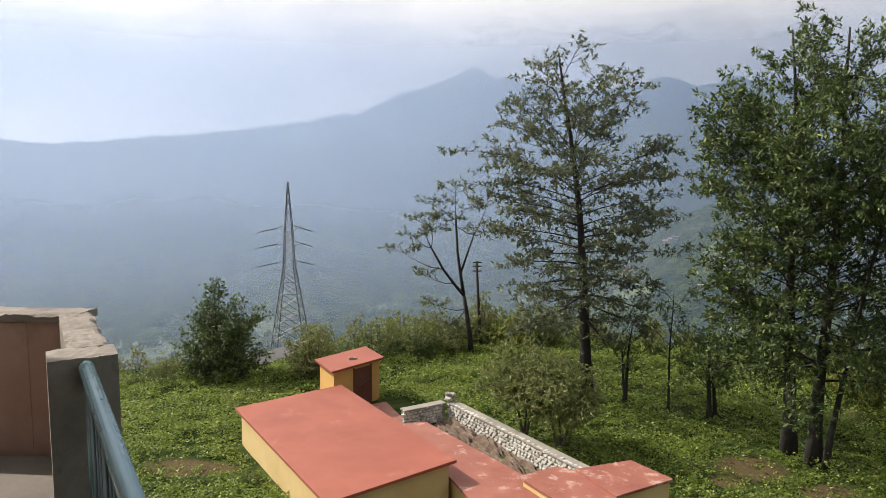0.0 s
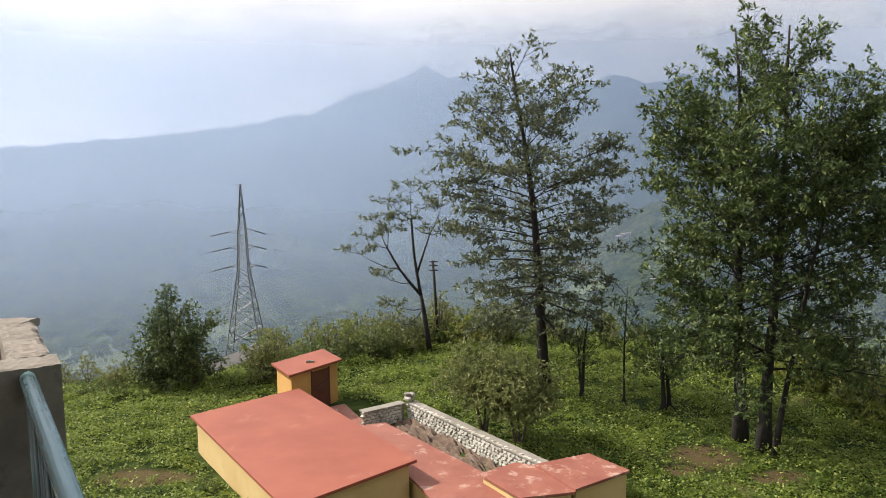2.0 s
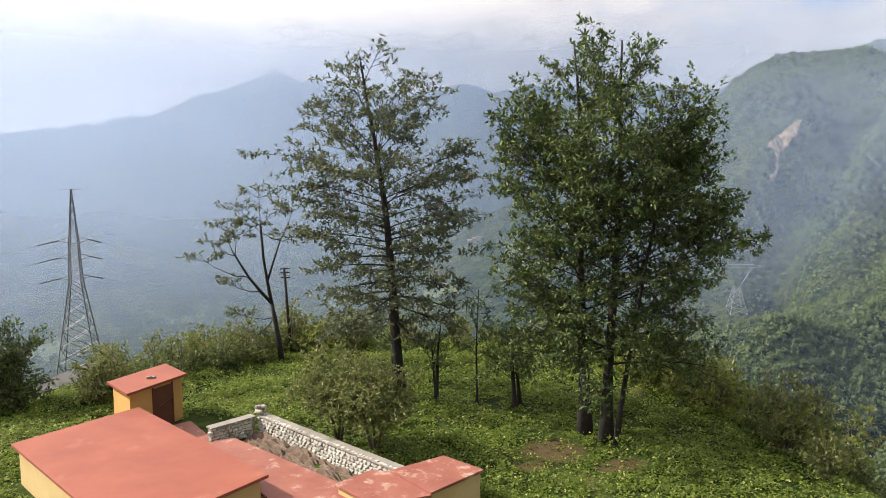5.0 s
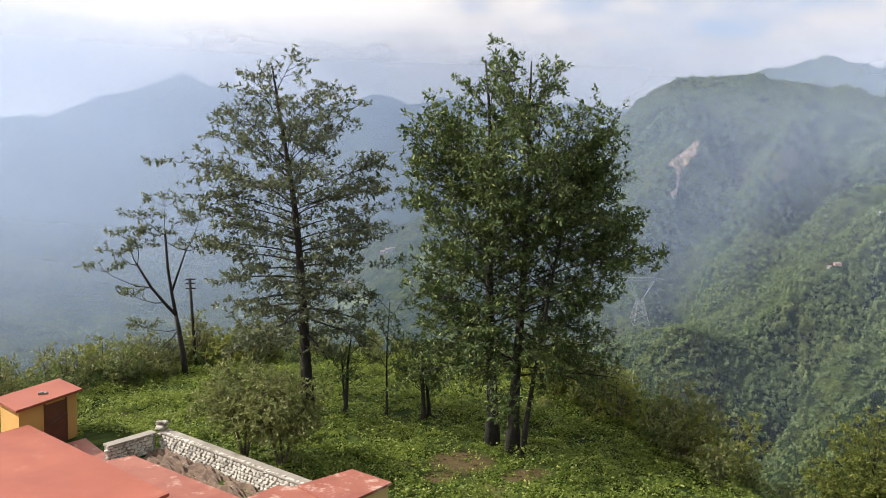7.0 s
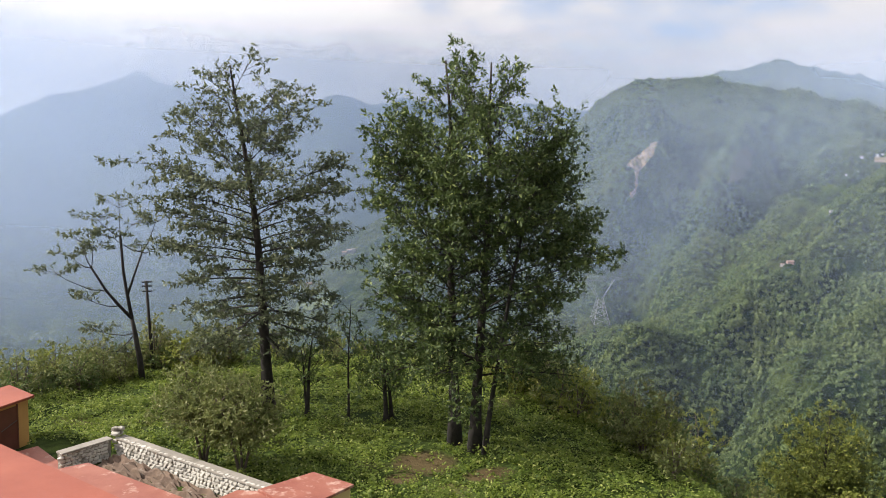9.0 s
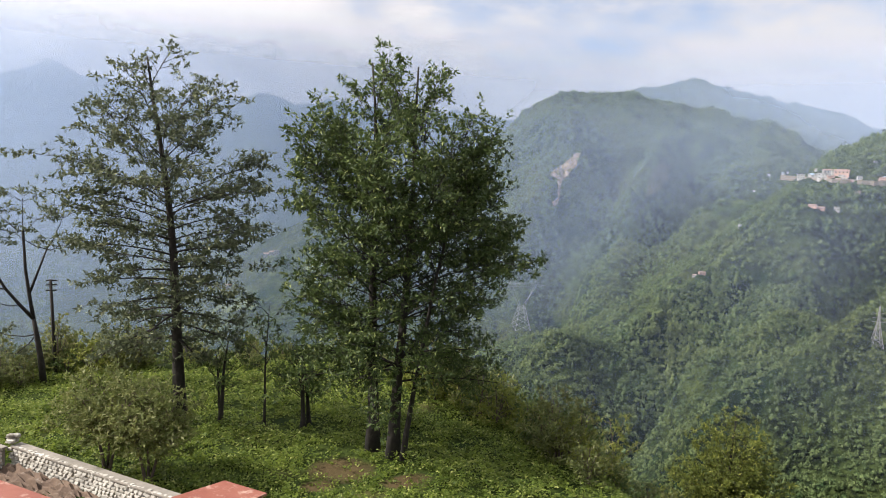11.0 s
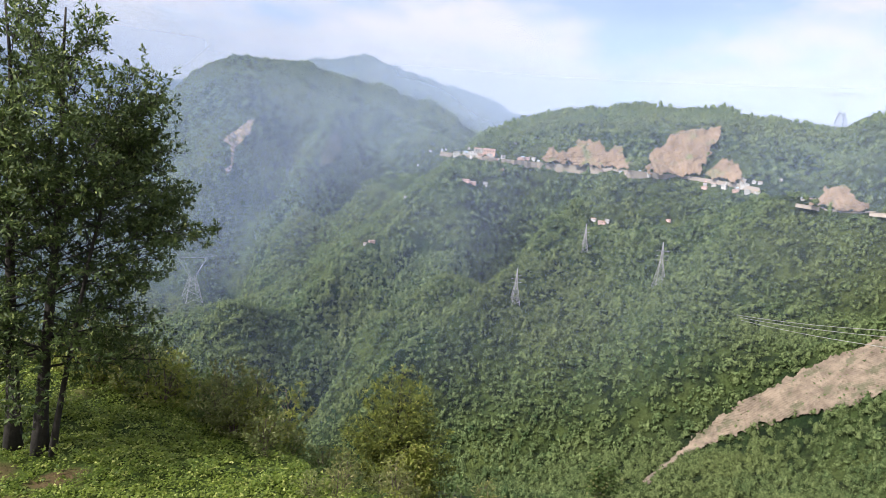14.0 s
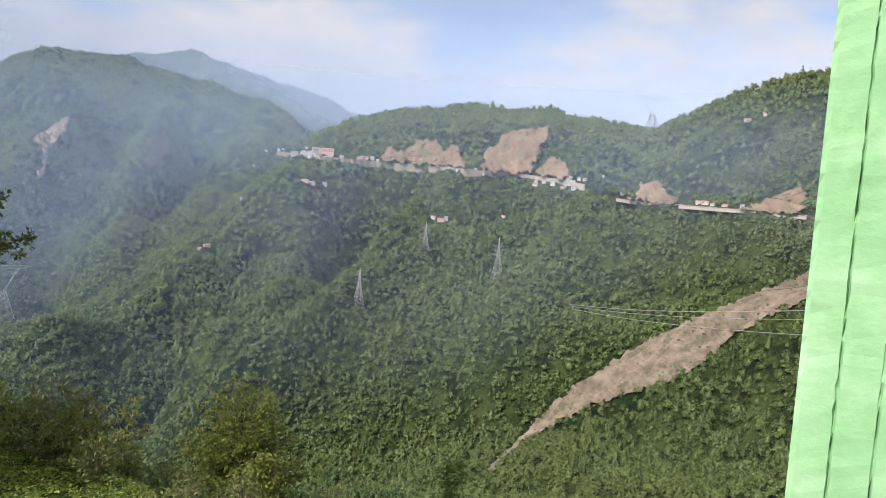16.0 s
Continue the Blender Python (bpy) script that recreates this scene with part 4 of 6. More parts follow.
low_slab("drain_cover", [(-1.75, 23.75), (-0.56, 24.07), (2.20, 19.86), (2.95, 18.2), (1.2, 16.9), (0.3, 19.4)], -7.07, "worn red painted concrete walkway slab beside the tank")
low_slab("path_slab", [(-3.1, 27.4), (-2.2, 27.9), (-0.75, 24.35), (-1.75, 23.95)], GROUND + 0.12, "dull red painted cement path leading to the hut")
low_slab("chamber", [(3.16, 19.72), (2.09, 19.06), (2.95, 17.5), (4.40, 17.72), (3.72, 19.45)], -6.80, "low masonry chamber with a worn red concrete lid")
low_slab("chamber", [(5.34, 20.03), (6.15, 18.76), (4.40, 17.72), (3.66, 19.40)], -6.73, "low yellow masonry chamber with a chipped red lid")


def stone_wall(name, a, b, thick, z0, z1, label, seed):
    """A dry-laid wall: a core, single stones on both faces, and a cement coping."""
    rng = np.random.default_rng(seed)
    a, b = Vector(a), Vector(b)
    t = (b - a).normalized()
    n = Vector((t.y, -t.x))
    L = (b - a).length
    root = empty(name)
    bm = bmesh.new()
    prism(bm, strip(tuple(a + n * 0.05), tuple(b + n * 0.05), thick - 0.10), z0 - 0.3, z1 - 0.07)
    part("core", bm, M_COPING, root)
    bm = bmesh.new()
    prism(bm, strip(tuple(a - t * 0.05 - n * 0.02), tuple(b + t * 0.02 - n * 0.02), thick + 0.04), z1 - 0.07, z1, 0.02)
    part("coping", bm, M_COPING, root)
    shapes = []
    for k in range(9):
        bm = bmesh.new()
        bmesh.ops.create_icosphere(bm, subdivisions=1, radius=1.0)
        for v in bm.verts:
            v.co = Vector((max(-0.72, min(0.72, v.co.x * 1.2)), v.co.y, max(-0.7, min(0.7, v.co.z * 1.2)))) * rng.uniform(0.8, 1.15)
        me = bpy.data.meshes.new("stone")
        bm.to_mesh(me)
        bm.free()
        me.materials.append(M_STONE)
        shapes.append(me)
    ang = math.atan2(t.y, t.x)
    z = z0 + 0.06
    while z < z1 - 0.08:
        h = rng.uniform(0.085, 0.13)
        u = rng.uniform(0, 0.12)
        while u < L - 0.05:
            wd = rng.uniform(0.12, 0.26)
            p = a + t * (u + wd / 2) + n * 0.05
            o = new("stone", shapes[rng.integers(9)])
            o.parent = root
            o.matrix_basis = (Matrix.Translation((p.x, p.y, z + h / 2)) @ Matrix.Rotation(ang + rng.uniform(-0.12, 0.12), 4, "Z")
                              @ Matrix.Rotation(rng.uniform(-0.2, 0.2), 4, "Y") @ Matrix.Diagonal((wd * 0.68, rng.uniform(0.06, 0.1), h * 0.70, 1)))
            u += wd + 0.012
        z += h + 0.008
    return tagged(root, label, "stone wall")


# the faces with stones look into the court
stone_wall("court_wall", (3.98, 20.16), (0.23, 26.13), 0.34, GROUND - 0.05, -7.07, "whitewashed rough stone wall with a cement coping", 1)
stone_wall("court_wall", (0.10, 26.05), (-1.30, 25.17), 0.34, GROUND - 0.05, -7.07, "short grey rough stone wall closing the court", 2)


def make_court_floor():
    rng = np.random.default_rng(4)
    bm = bmesh.new()
    quad = [Vector((-1.1, 25.0)), Vector((0.2, 26.0)), Vector((3.9, 20.1)), Vector((2.2, 19.3))]
    n = 28
    grid = [[None] * (n + 1) for _ in range(n + 1)]
    for i in range(n + 1):
        for j in range(n + 1):
            p = quad[0].lerp(quad[1], i / n).lerp(quad[3].lerp(quad[2], i / n), j / n)
            grid[i][j] = bm.verts.new((p.x, p.y, GROUND + 0.10 + 0.12 * rng.uniform(-1, 1) + 0.16 * (noise.noise((p.x, p.y, 0)))))
    for i in range(n):
        for j in range(n):
            bm.faces.new((grid[i][j], grid[i + 1][j], grid[i + 1][j + 1], grid[i][j + 1]))
    tagged(part("court_soil", bm, M_RUBBLE), "loose dark soil and rubble in the walled court", "soil", kind="structure")


make_court_floor()


# ---------- trees and shrubs ----------
def leaves_mesh(name, centres, size, seed, mat, parent, droop=0.3, width=0.5):
    """Single folded leaves at the given places, turned every way."""
    rng = np.random.default_rng(seed)
    n = len(centres)
    yaw = rng.uniform(0, 2 * np.pi, n)
    tilt = rng.normal(-droop, 0.5, n)
    s = size * rng.uniform(0.65, 1.3, n)
    d = np.stack([np.cos(yaw) * np.cos(tilt), np.sin(yaw) * np.cos(tilt), np.sin(tilt)], -1)
    side = np.stack([-np.sin(yaw), np.cos(yaw), np.zeros(n)], -1)
    up = np.cross(d, side)
    roll = rng.normal(0, 0.6, n)[:, None]
    side = side * np.cos(roll) + up * np.sin(roll)
    up = np.cross(d, side)
    s = s[:, None]
    base = centres - d * s * 0.5
    tipp = centres + d * s * 0.5 - up * s * 0.08
    l = centres + side * s * width * 0.5 + up * s * 0.07 - d * s * 0.05
    r = centres - side * s * width * 0.5 + up * s * 0.07 - d * s * 0.05
    V = np.stack([base, r, tipp, l], 1).reshape(-1, 3)
    k = np.arange(n)[:, None] * 4
    F = np.concatenate([k + np.array([0, 1, 2]), k + np.array([0, 2, 3])])
    return build(name, V, F, mat, False, parent)


def rosettes(name, P, D, per, size, seed, mat, parent, width=0.38, spread=1.0):
    """Tufts of long leaves that fan out round the ends of twigs."""
    rng = np.random.default_rng(seed)
    P, D = np.repeat(np.array(P), per, 0), np.repeat(np.array(D), per, 0)
    n = len(P)
    D = D / (np.linalg.norm(D, axis=1, keepdims=True) + 1e-9)
    u = rng.standard_normal((n, 3))
    d = D * rng.uniform(0.15, 1.0, (n, 1)) + u / np.linalg.norm(u, axis=1, keepdims=True) * spread + np.array([0, 0, -0.12])
    d /= np.linalg.norm(d, axis=1, keepdims=True) + 1e-9
    side = np.cross(d, D + 0.7 * rng.standard_normal((n, 3)) + np.array([0, 0, 0.8]))
    side /= np.linalg.norm(side, axis=1, keepdims=True) + 1e-9
    up = np.cross(side, d)
    s = size * rng.uniform(0.6, 1.25, (n, 1))
    base = P + rng.normal(0, 0.025, (n, 3))
    mid = base + d * s * 0.5
    V = np.stack([base, mid - side * s * width * 0.5 + up * s * 0.05, base + d * s - up * s * 0.06, mid + side * s * width * 0.5 + up * s * 0.05], 1).reshape(-1, 3)
    k = np.arange(n)[:, None] * 4
    return build(name, V, np.concatenate([k + np.array([0, 1, 2]), k + np.array([0, 2, 3])]), mat, False, parent)


def on_line(line, f):
    k = min(int(f * (len(line) - 1)), len(line) - 2)
    return line[k].lerp(line[k + 1], f * (len(line) - 1) - k)


def sprays(rng, a, b, arch, twigs, tips, wood, thick, dense=1.0, first=0.22, flat=0.25):
    """One limb from a to b with side twigs to both hands; the twigs' tufts go into tips."""
    c = a.lerp(b, 0.5) + Vector((rng.normal(0, 0.05), rng.normal(0, 0.05), arch)) * (b - a).length
    limb = [a.lerp(c, k / 6).lerp(c.lerp(b, k / 6), k / 6) for k in range(7)]
    wood.append((limb, thick))
    L = (b - a).length
    m = max(3, int(twigs * (1.5 + 2.6 * L)))
    for k in range(m):
        t = first + (1.0 - first) * (k + rng.uniform(0, 0.9)) / m
        p = on_line(limb, min(t, 0.999))
        d = (on_line(limb, min(t + 0.05, 1.0)) - on_line(limb, max(t - 0.05, 0.0))).normalized()
        side = d.cross(Vector((0, 0, 1)))
        side = side.normalized() if side.length > 0.05 else Vector((1, 0, 0))
        w = (d * rng.uniform(0.3, 1.0) + side * (1 if k % 2 else -1) * rng.uniform(0.3, 1.1) + Vector((0, 0, rng.normal(0.12, flat)))).normalized()
        length = (0.24 * L * (1.15 - t) + 0.26) * rng.uniform(0.6, 1.25)
        q = p + w * length + Vector((0, 0, rng.normal(0.0, 0.05)))
        if rng.uniform(0, 1) < 0.6:
            wood.append(([p, p.lerp(q, 0.5) + Vector((0, 0, 0.03)), q], 0.008))
        steps = max(1, int(length * 4.2 * dense))
        for j in range(steps):
            f = (j + 1) / steps
            tips.append((p.lerp(q, f) + Vector((rng.normal(0, 0.05), rng.normal(0, 0.05), rng.normal(0.02, 0.04))), w))
            if rng.uniform(0, 1) < 0.45 * dense:
                o = Vector((rng.normal(0, 1), rng.normal(0, 1), rng.normal(0, 0.5))) * 0.13
                tips.append((p.lerp(q, f) + o, o.normalized() + w))
    tips.append((limb[-1], (limb[-1] - limb[-2]).normalized()))


def finish(root, wood, tips, bark, mat, leaf, per, seed, spread=1.0):
    bm = bmesh.new()
    for line, r in wood:
        k = len(line) - 1
        tube(bm, line, [r * (1 - 0.75 * i / k) for i in range(k + 1)], 5 if r > 0.02 else 3)
    part("branching", bm, bark, root, "", True)
    rosettes("crown", [p[:] for p, _ in tips], [d[:] for _, d in tips], per, leaf, seed + 1, mat, root, spread=spread)


def grow(name, x, y, height, stems, left, right, slope, limbs, seed, leaf, mat, bark, label, per=7, start=0.1, z=None, dense=1.0,
         twigs=1.0, lean=0.0, first=0.22, category="tree", uneven=0.28, flat=0.25, lobes=0.13, boughs=0, mass=(0.5, 0.4), low=0.14, close=0.84):
    """A tree whose limbs end on a crown outline. stems: (to the right, away, girth, top right, top away, share of height);
    left, right: (share of height, reach) of the crown on either hand as seen from the house; slope: (share, rise per reach) of the limbs."""
    rng = np.random.default_rng(seed)
    base = float(land(x, y)) - 0.08 if z is None else z
    root = empty(name, x, y, base)
    az = math.atan2(x, y)
    R, A = Vector((math.cos(az), -math.sin(az), 0)), Vector((math.sin(az), math.cos(az), 0))
    lines = []
    for si, (r0, a0, g, r1, a1, share) in enumerate(stems):
        line = []
        for i in range(11):
            f = i / 10
            wob = 0.011 * height * math.sin(f * 6 + seed + si * 2) * f
            line.append(R * (r0 + (r1 - r0) * f ** 1.4 + wob) + A * (a0 + (a1 - a0) * f ** 1.4 + wob * 0.5) + Vector((0, 0, height * share * f)))
        bm = bmesh.new()
        tube(bm, line, [g * (1.5 if i == 0 else 1.12 if i == 1 else 1.0) * (1 - 0.9 * i / 10) + 0.01 for i in range(11)], 10)
        part("trunk", bm, bark, root, "", True)
        lines.append((line, g, share))
    fs = np.linspace(max(0.03, start * 0.7) if not boughs else low, 1.0, 200)
    width = np.interp(fs, *zip(*left)) + np.interp(fs, *zip(*right)) + 0.5
    count = boughs or limbs
    level = np.interp((np.arange(count) + rng.uniform(0, 1, count)) / count, np.cumsum(width) / width.sum(), fs)
    heavy = np.array([g for _, g, _ in lines])
    wood, tips = [], []
    for k, f in enumerate(level):
        turn = k * 2.39996 + rng.uniform(-0.4, 0.4)
        c = math.cos(turn)
        d = R * c + A * math.sin(turn)
        hand = min(max(0.5 + 0.9 * c, 0.0), 1.0)
        far = float(np.interp(f, *zip(*left))) * (1 - hand) + float(np.interp(f, *zip(*right))) * hand
        far *= 1.0 if boughs and abs(c) > 0.85 else rng.uniform(1 - uneven, 1.06) * (1 + lobes * math.sin(3 * turn + 13 * f + seed)) if k % 4 else rng.uniform(0.4, 0.7)
        if boughs:
            far *= close
        tip = R * (lean * f) + d * far + Vector((0, 0, f * height))
        line, g, share = lines[int(rng.choice(len(lines), p=heavy / heavy.sum()))]
        rise = float(np.interp(f, *zip(*slope)))
        hb = min(max(f * height - rise * far, start * height), 0.94 * share * height)
        a = on_line(line, hb / (share * height))
        if not boughs:
            sprays(rng, a, tip, 0.10 if rise < 0.8 else 0.0, twigs, tips, wood, max(0.013, 0.22 * g * (1.1 - f)), dense, first, flat)
            continue
        # a bough that carries a mass of foliage round its end
        c1 = a.lerp(tip, 0.5) + Vector((rng.normal(0, 0.06), rng.normal(0, 0.06), 0.08 if rise < 0.8 else -0.03)) * (tip - a).length
        bough = [a.lerp(c1, q / 6).lerp(c1.lerp(tip, q / 6), q / 6) for q in range(7)]
        wood.append((bough, max(0.02, 0.26 * g * (1.1 - f))))
        for q in range(max(3, int(limbs / boughs * (0.4 + far / 3.2)))):
            t = rng.uniform(0.35, 0.9)
            p = on_line(bough, t)
            sway = Vector((rng.normal(0, mass[0]), rng.normal(0, mass[0]), rng.normal(0.05, mass[1])))
            end = on_line(bough, min(0.999, t + rng.uniform(0.1, 0.4))) + sway * (0.55 + 0.12 * far)
            sprays(rng, p, end, 0.06, twigs, tips, wood, 0.014, dense, 0.25, flat)
    finish(root, wood, tips, bark, mat, leaf, per, seed)
    return tagged(root, label, category)


def umbrella_tree(name, x, y, height, label):
    """A slender tree: a bare trunk that forks into long bare limbs, each with a flat pad of leaves at its end."""
    rng = np.random.default_rng(7)
    root = empty(name, x, y, float(land(x, y)) - 0.1)
    k = height / 8.9
    trunk = [Vector(p) * k for p in ((0, 0, 0), (-0.12, 0, 1.2), (-0.3, 0, 2.4), (-0.42, 0, 3.1))]
    leaders = [[Vector(p) * k for p in line] for line in (((-0.42, 0, 3.1), (-0.95, -0.1, 3.75), (-1.5, -0.2, 4.5), (-2.1, -0.3, 5.6)),
                                                          ((-0.42, 0, 3.1), (-0.6, 0.1, 4.2), (-0.75, 0.2, 5.3), (-0.85, 0.2, 7.0)), ((-0.6, 0.1, 4.2), (-0.25, 0.4, 5.2), (0.1, 0.6, 6.2)))]
    for line, g in [(trunk, 0.15)] + list(zip(leaders, (0.085, 0.09, 0.06))):
        bm = bmesh.new()
        tube(bm, line, [g * k * (1 - 0.42 * i / (len(line) - 1)) for i in range(len(line))], 8)
        part("trunk" if g > 0.1 else "limb", bm, M_BARK, root, "", True)
    wood, tips = [], []
    joints = [p for line in leaders for p in line[1:]] + trunk[2:3]
    for r, h, wide in ((-3.7, 5.45, 0.8), (-3.0, 6.1, 0.7), (-2.6, 7.0, 0.75), (-1.9, 7.9, 0.75), (-1.3, 7.1, 0.6), (-0.9, 8.65, 0.7), (-0.3, 7.6, 0.75), (0.8, 7.9, 0.75),
                       (0.55, 6.5, 0.7), (-1.9, 2.5, 0.55), (-1.3, 1.35, 0.45), (-2.3, 4.2, 0.4), (-2.0, 6.6, 0.5)):
        end = Vector((r, rng.uniform(-1.0, 1.0), h)) * k
        a = min((j for j in joints if j.z < end.z - 0.3 * k or h < 3), key=lambda j: (j - end).length)
        mid = a.lerp(end, 0.5) + Vector((0, 0, -0.15 * (end - a).length))
        wood.append(([a, a.lerp(mid, 0.6), mid.lerp(end, 0.5), end], 0.032))
        for _ in range(7):
            t = rng.uniform(0, 6.283)
            q = end + Vector((math.cos(t) * wide * 1.1, math.sin(t) * wide, rng.uniform(-0.05, 0.22))) * k
            sprays(rng, mid.lerp(end, 0.75), q, 0.05, 0.9, tips, wood, 0.012, 0.9, 0.45, 0.12)
    finish(root, wood, tips, M_BARK, M_LEAF_PINE, 0.19, 6, 7)
    return tagged(root, label, "tree")


def bent(p, d, length, steps, rng, wander=0.12, lift=0.0):
    """A crooked line from p in direction d."""
    pts = [Vector(p)]
    d = Vector(d).normalized()
    for _ in range(steps):
        d = (d + Vector((rng.normal(0, wander), rng.normal(0, wander), rng.normal(0, wander) + lift))).normalized()
        pts.append(pts[-1] + d * length / steps)
    return pts


def tree(name, x, y, height, girth, crown, seed, leaf, leaf_mat, bark, label, limbs=40, start=0.25, rise=0.35, twigs=6, per_twig=26,
         top=(0.0, 0.0), puff=0.28, z=None, trunks=None, droop=0.3, category="tree", skew=None, inner=0.18, twig_wood=True, fork=1.3):
    """A tapered trunk with limbs and twigs, and leaves in tufts along them.
    crown: (share of height, radius) pairs; trunks: other stems as (dx, dy, girth, top dx, top dy); skew: radius factor by bearing."""
    rng = np.random.default_rng(seed)
    base = float(land(x, y)) - 0.08 if z is None else z
    root = empty(name, x, y, base)
    stems = trunks or [(0.0, 0.0, girth, top[0], top[1])]
    wood = []
    tufts = []
    hs, rs = zip(*crown)
    for si, (dx, dy, g, tx, ty) in enumerate(stems):
        n = 9
        hh = height * (0.93 if si == 0 else rng.uniform(0.76, 0.88))
        line = []
        for i in range(n + 1):
            f = i / n
            wob = 0.012 * height * math.sin(f * 5 + seed + si * 2) * f
            line.append(Vector((dx + (tx - dx) * f ** fork + wob, dy + (ty - dy) * f ** fork + wob * 0.6, hh * f)))
        bm = bmesh.new()
        radii = [g * (1.45 if i == 0 else 1.0) * (1 - 0.93 * i / n) + 0.008 for i in range(n + 1)]
        tube(bm, line, radii, 10)
        part("trunk", bm, bark, root, "", True)
        m = limbs // len(stems)
        for k in range(m):
            f = start + (0.98 - start) * ((k + rng.uniform(0, 0.9)) / m)
            i = min(int(f * n), n - 1)
            p = line[i].lerp(line[i + 1], f * n - i)
            az = k * 2.39996 + rng.uniform(-0.5, 0.5) + si
            up = rise + 0.9 * max(0.0, f - 0.72)
            reach_r = float(np.interp(f * hh / height, hs, rs))
            for _ in range(3):
                reach_r = 0.5 * reach_r + 0.5 * float(np.interp((f * hh + up * reach_r) / height, hs, rs))
            reach_r *= rng.uniform(0.6, 1.06)
            if skew:
                reach_r *= skew(math.degrees(math.atan2(math.cos(az), math.sin(az))), f)
            d = Vector((math.cos(az), math.sin(az), up))
            limb = bent(p, d, max(reach_r, 0.25) * math.sqrt(1 + up * up), 6, rng, 0.10, 0.03)
            wood.append((limb, max(0.012, 0.24 * radii[i]) if f < 0.8 else 0.012))
            for q in range(twigs):
                g2 = inner + (1.02 - inner) * (q + rng.uniform(0, 1)) / twigs
                j = min(int(g2 * 6), 5)
                s = limb[j].lerp(limb[j + 1], min(g2 * 6 - j, 1.0))
                td = Vector((rng.normal(0, 1), rng.normal(0, 1), rng.normal(0.35, 0.5)))
                tw = bent(s, td + d * 0.6, rng.uniform(0.3, 0.75) * (0.35 + 0.16 * reach_r), 3, rng, 0.2, 0.05)
                if twig_wood:
                    wood.append((tw, 0.007))
                for e in tw[1:]:
                    tufts.append(e)
            tufts.extend(limb[-2:])
    bm = bmesh.new()
    for line, r in wood:
        k = len(line) - 1
        tube(bm, line, [r * (1 - 0.75 * i / k) for i in range(k + 1)], 4 if r > 0.008 else 3)
    part("branching", bm, bark, root)
    T = np.array([t[:] for t in tufts])
    cnt = max(1, int(per_twig * twigs * limbs / max(1, len(T))))
    C = np.repeat(T, cnt, 0) + rng.normal(0, puff, (len(T) * cnt, 3)) * np.array([1, 1, 0.75])
    C = C[C[:, 2] > 0.85 * height * start + rng.uniform(-0.3, 0.3, len(C)) * start * 5]
    leaves_mesh("crown", C, leaf, seed + 1, leaf_mat, root, droop)
    return tagged(root, label, category)


grow("broadleaf_tree", 11.75, 22.6, 14.3, ((-0.65, 0.5, 0.20, -1.3, 0.5, 0.96), (0.08, -0.1, 0.19, 0.5, 0.0, 0.95), (0.42, -0.35, 0.085, 2.4, -0.6, 0.78)),
     ((0.0, 1.6), (0.11, 2.3), (0.19, 3.5), (0.32, 3.8), (0.45, 3.5), (0.56, 3.9), (0.67, 4.1), (0.73, 3.7), (0.82, 3.6), (0.89, 2.4), (0.97, 2.1), (1.0, 0.9)),
     ((0.0, 1.4), (0.10, 2.4), (0.14, 3.1), (0.19, 4.6), (0.24, 4.7), (0.30, 3.5), (0.41, 3.2), (0.46, 4.0), (0.52, 5.2), (0.57, 4.4), (0.67, 4.1), (0.82, 4.1), (0.87, 3.2), (0.90, 1.9), (0.97, 1.5), (1.0, 0.6)),
     ((0.0, -0.1), (0.12, -0.15), (0.3, 0.2), (0.5, 0.45), (0.7, 0.9), (0.85, 1.6), (1.0, 2.6)), 900, 3, 0.175, M_LEAF_OAK, M_BARK,
     "tall dense dark green broadleaf tree with three trunks", per=7, start=0.11, lean=-0.35, uneven=0.25, twigs=1.1, dense=1.0, lobes=0.15, boughs=92, mass=(0.55, 0.42), low=0.195, close=0.82)
grow("airy_tree", 5.81, 28.8, 14.2, ((0.0, 0.0, 0.23, -1.25, 0.2, 0.97),),
     ((0.1, 1.0), (0.14, 2.3), (0.21, 3.2), (0.32, 2.8), (0.43, 3.2), (0.52, 3.4), (0.60, 2.9), (0.66, 3.2), (0.71, 3.7), (0.75, 2.3), (0.83, 2.5), (0.92, 2.5), (0.97, 1.6), (1.0, 0.5)),
     ((0.1, 0.5), (0.18, 1.2), (0.23, 2.6), (0.33, 3.0), (0.40, 3.3), (0.45, 2.6), (0.53, 4.1), (0.60, 3.0), (0.65, 4.2), (0.71, 4.2), (0.75, 2.8), (0.83, 2.6), (0.92, 2.8), (0.97, 1.6), (1.0, 0.5)),
     ((0.0, -0.5), (0.2, -0.35), (0.35, -0.1), (0.5, 0.15), (0.7, 0.35), (0.82, 0.8), (1.0, 1.5)), 540, 5, 0.18, M_LEAF_PINE, M_BARK,
     "tall airy grey-green tree with a bare dark trunk", per=7, start=0.24, lean=-1.2, uneven=0.2, twigs=1.0, first=0.28, flat=0.13, dense=1.0, lobes=0.12, boughs=66, mass=(0.6, 0.2), low=0.15, close=0.9)
umbrella_tree("slender_tree", 1.45, 36.2, 8.6, "slender open tree with forked bare limbs and flat leaf pads")
BUSH = (((0.25, 0.5), (0.42, 1.3), (0.65, 1.6), (0.85, 1.2), (1.0, 0.3)), ((0.0, 0.1), (0.5, 0.4), (1.0, 1.4)))
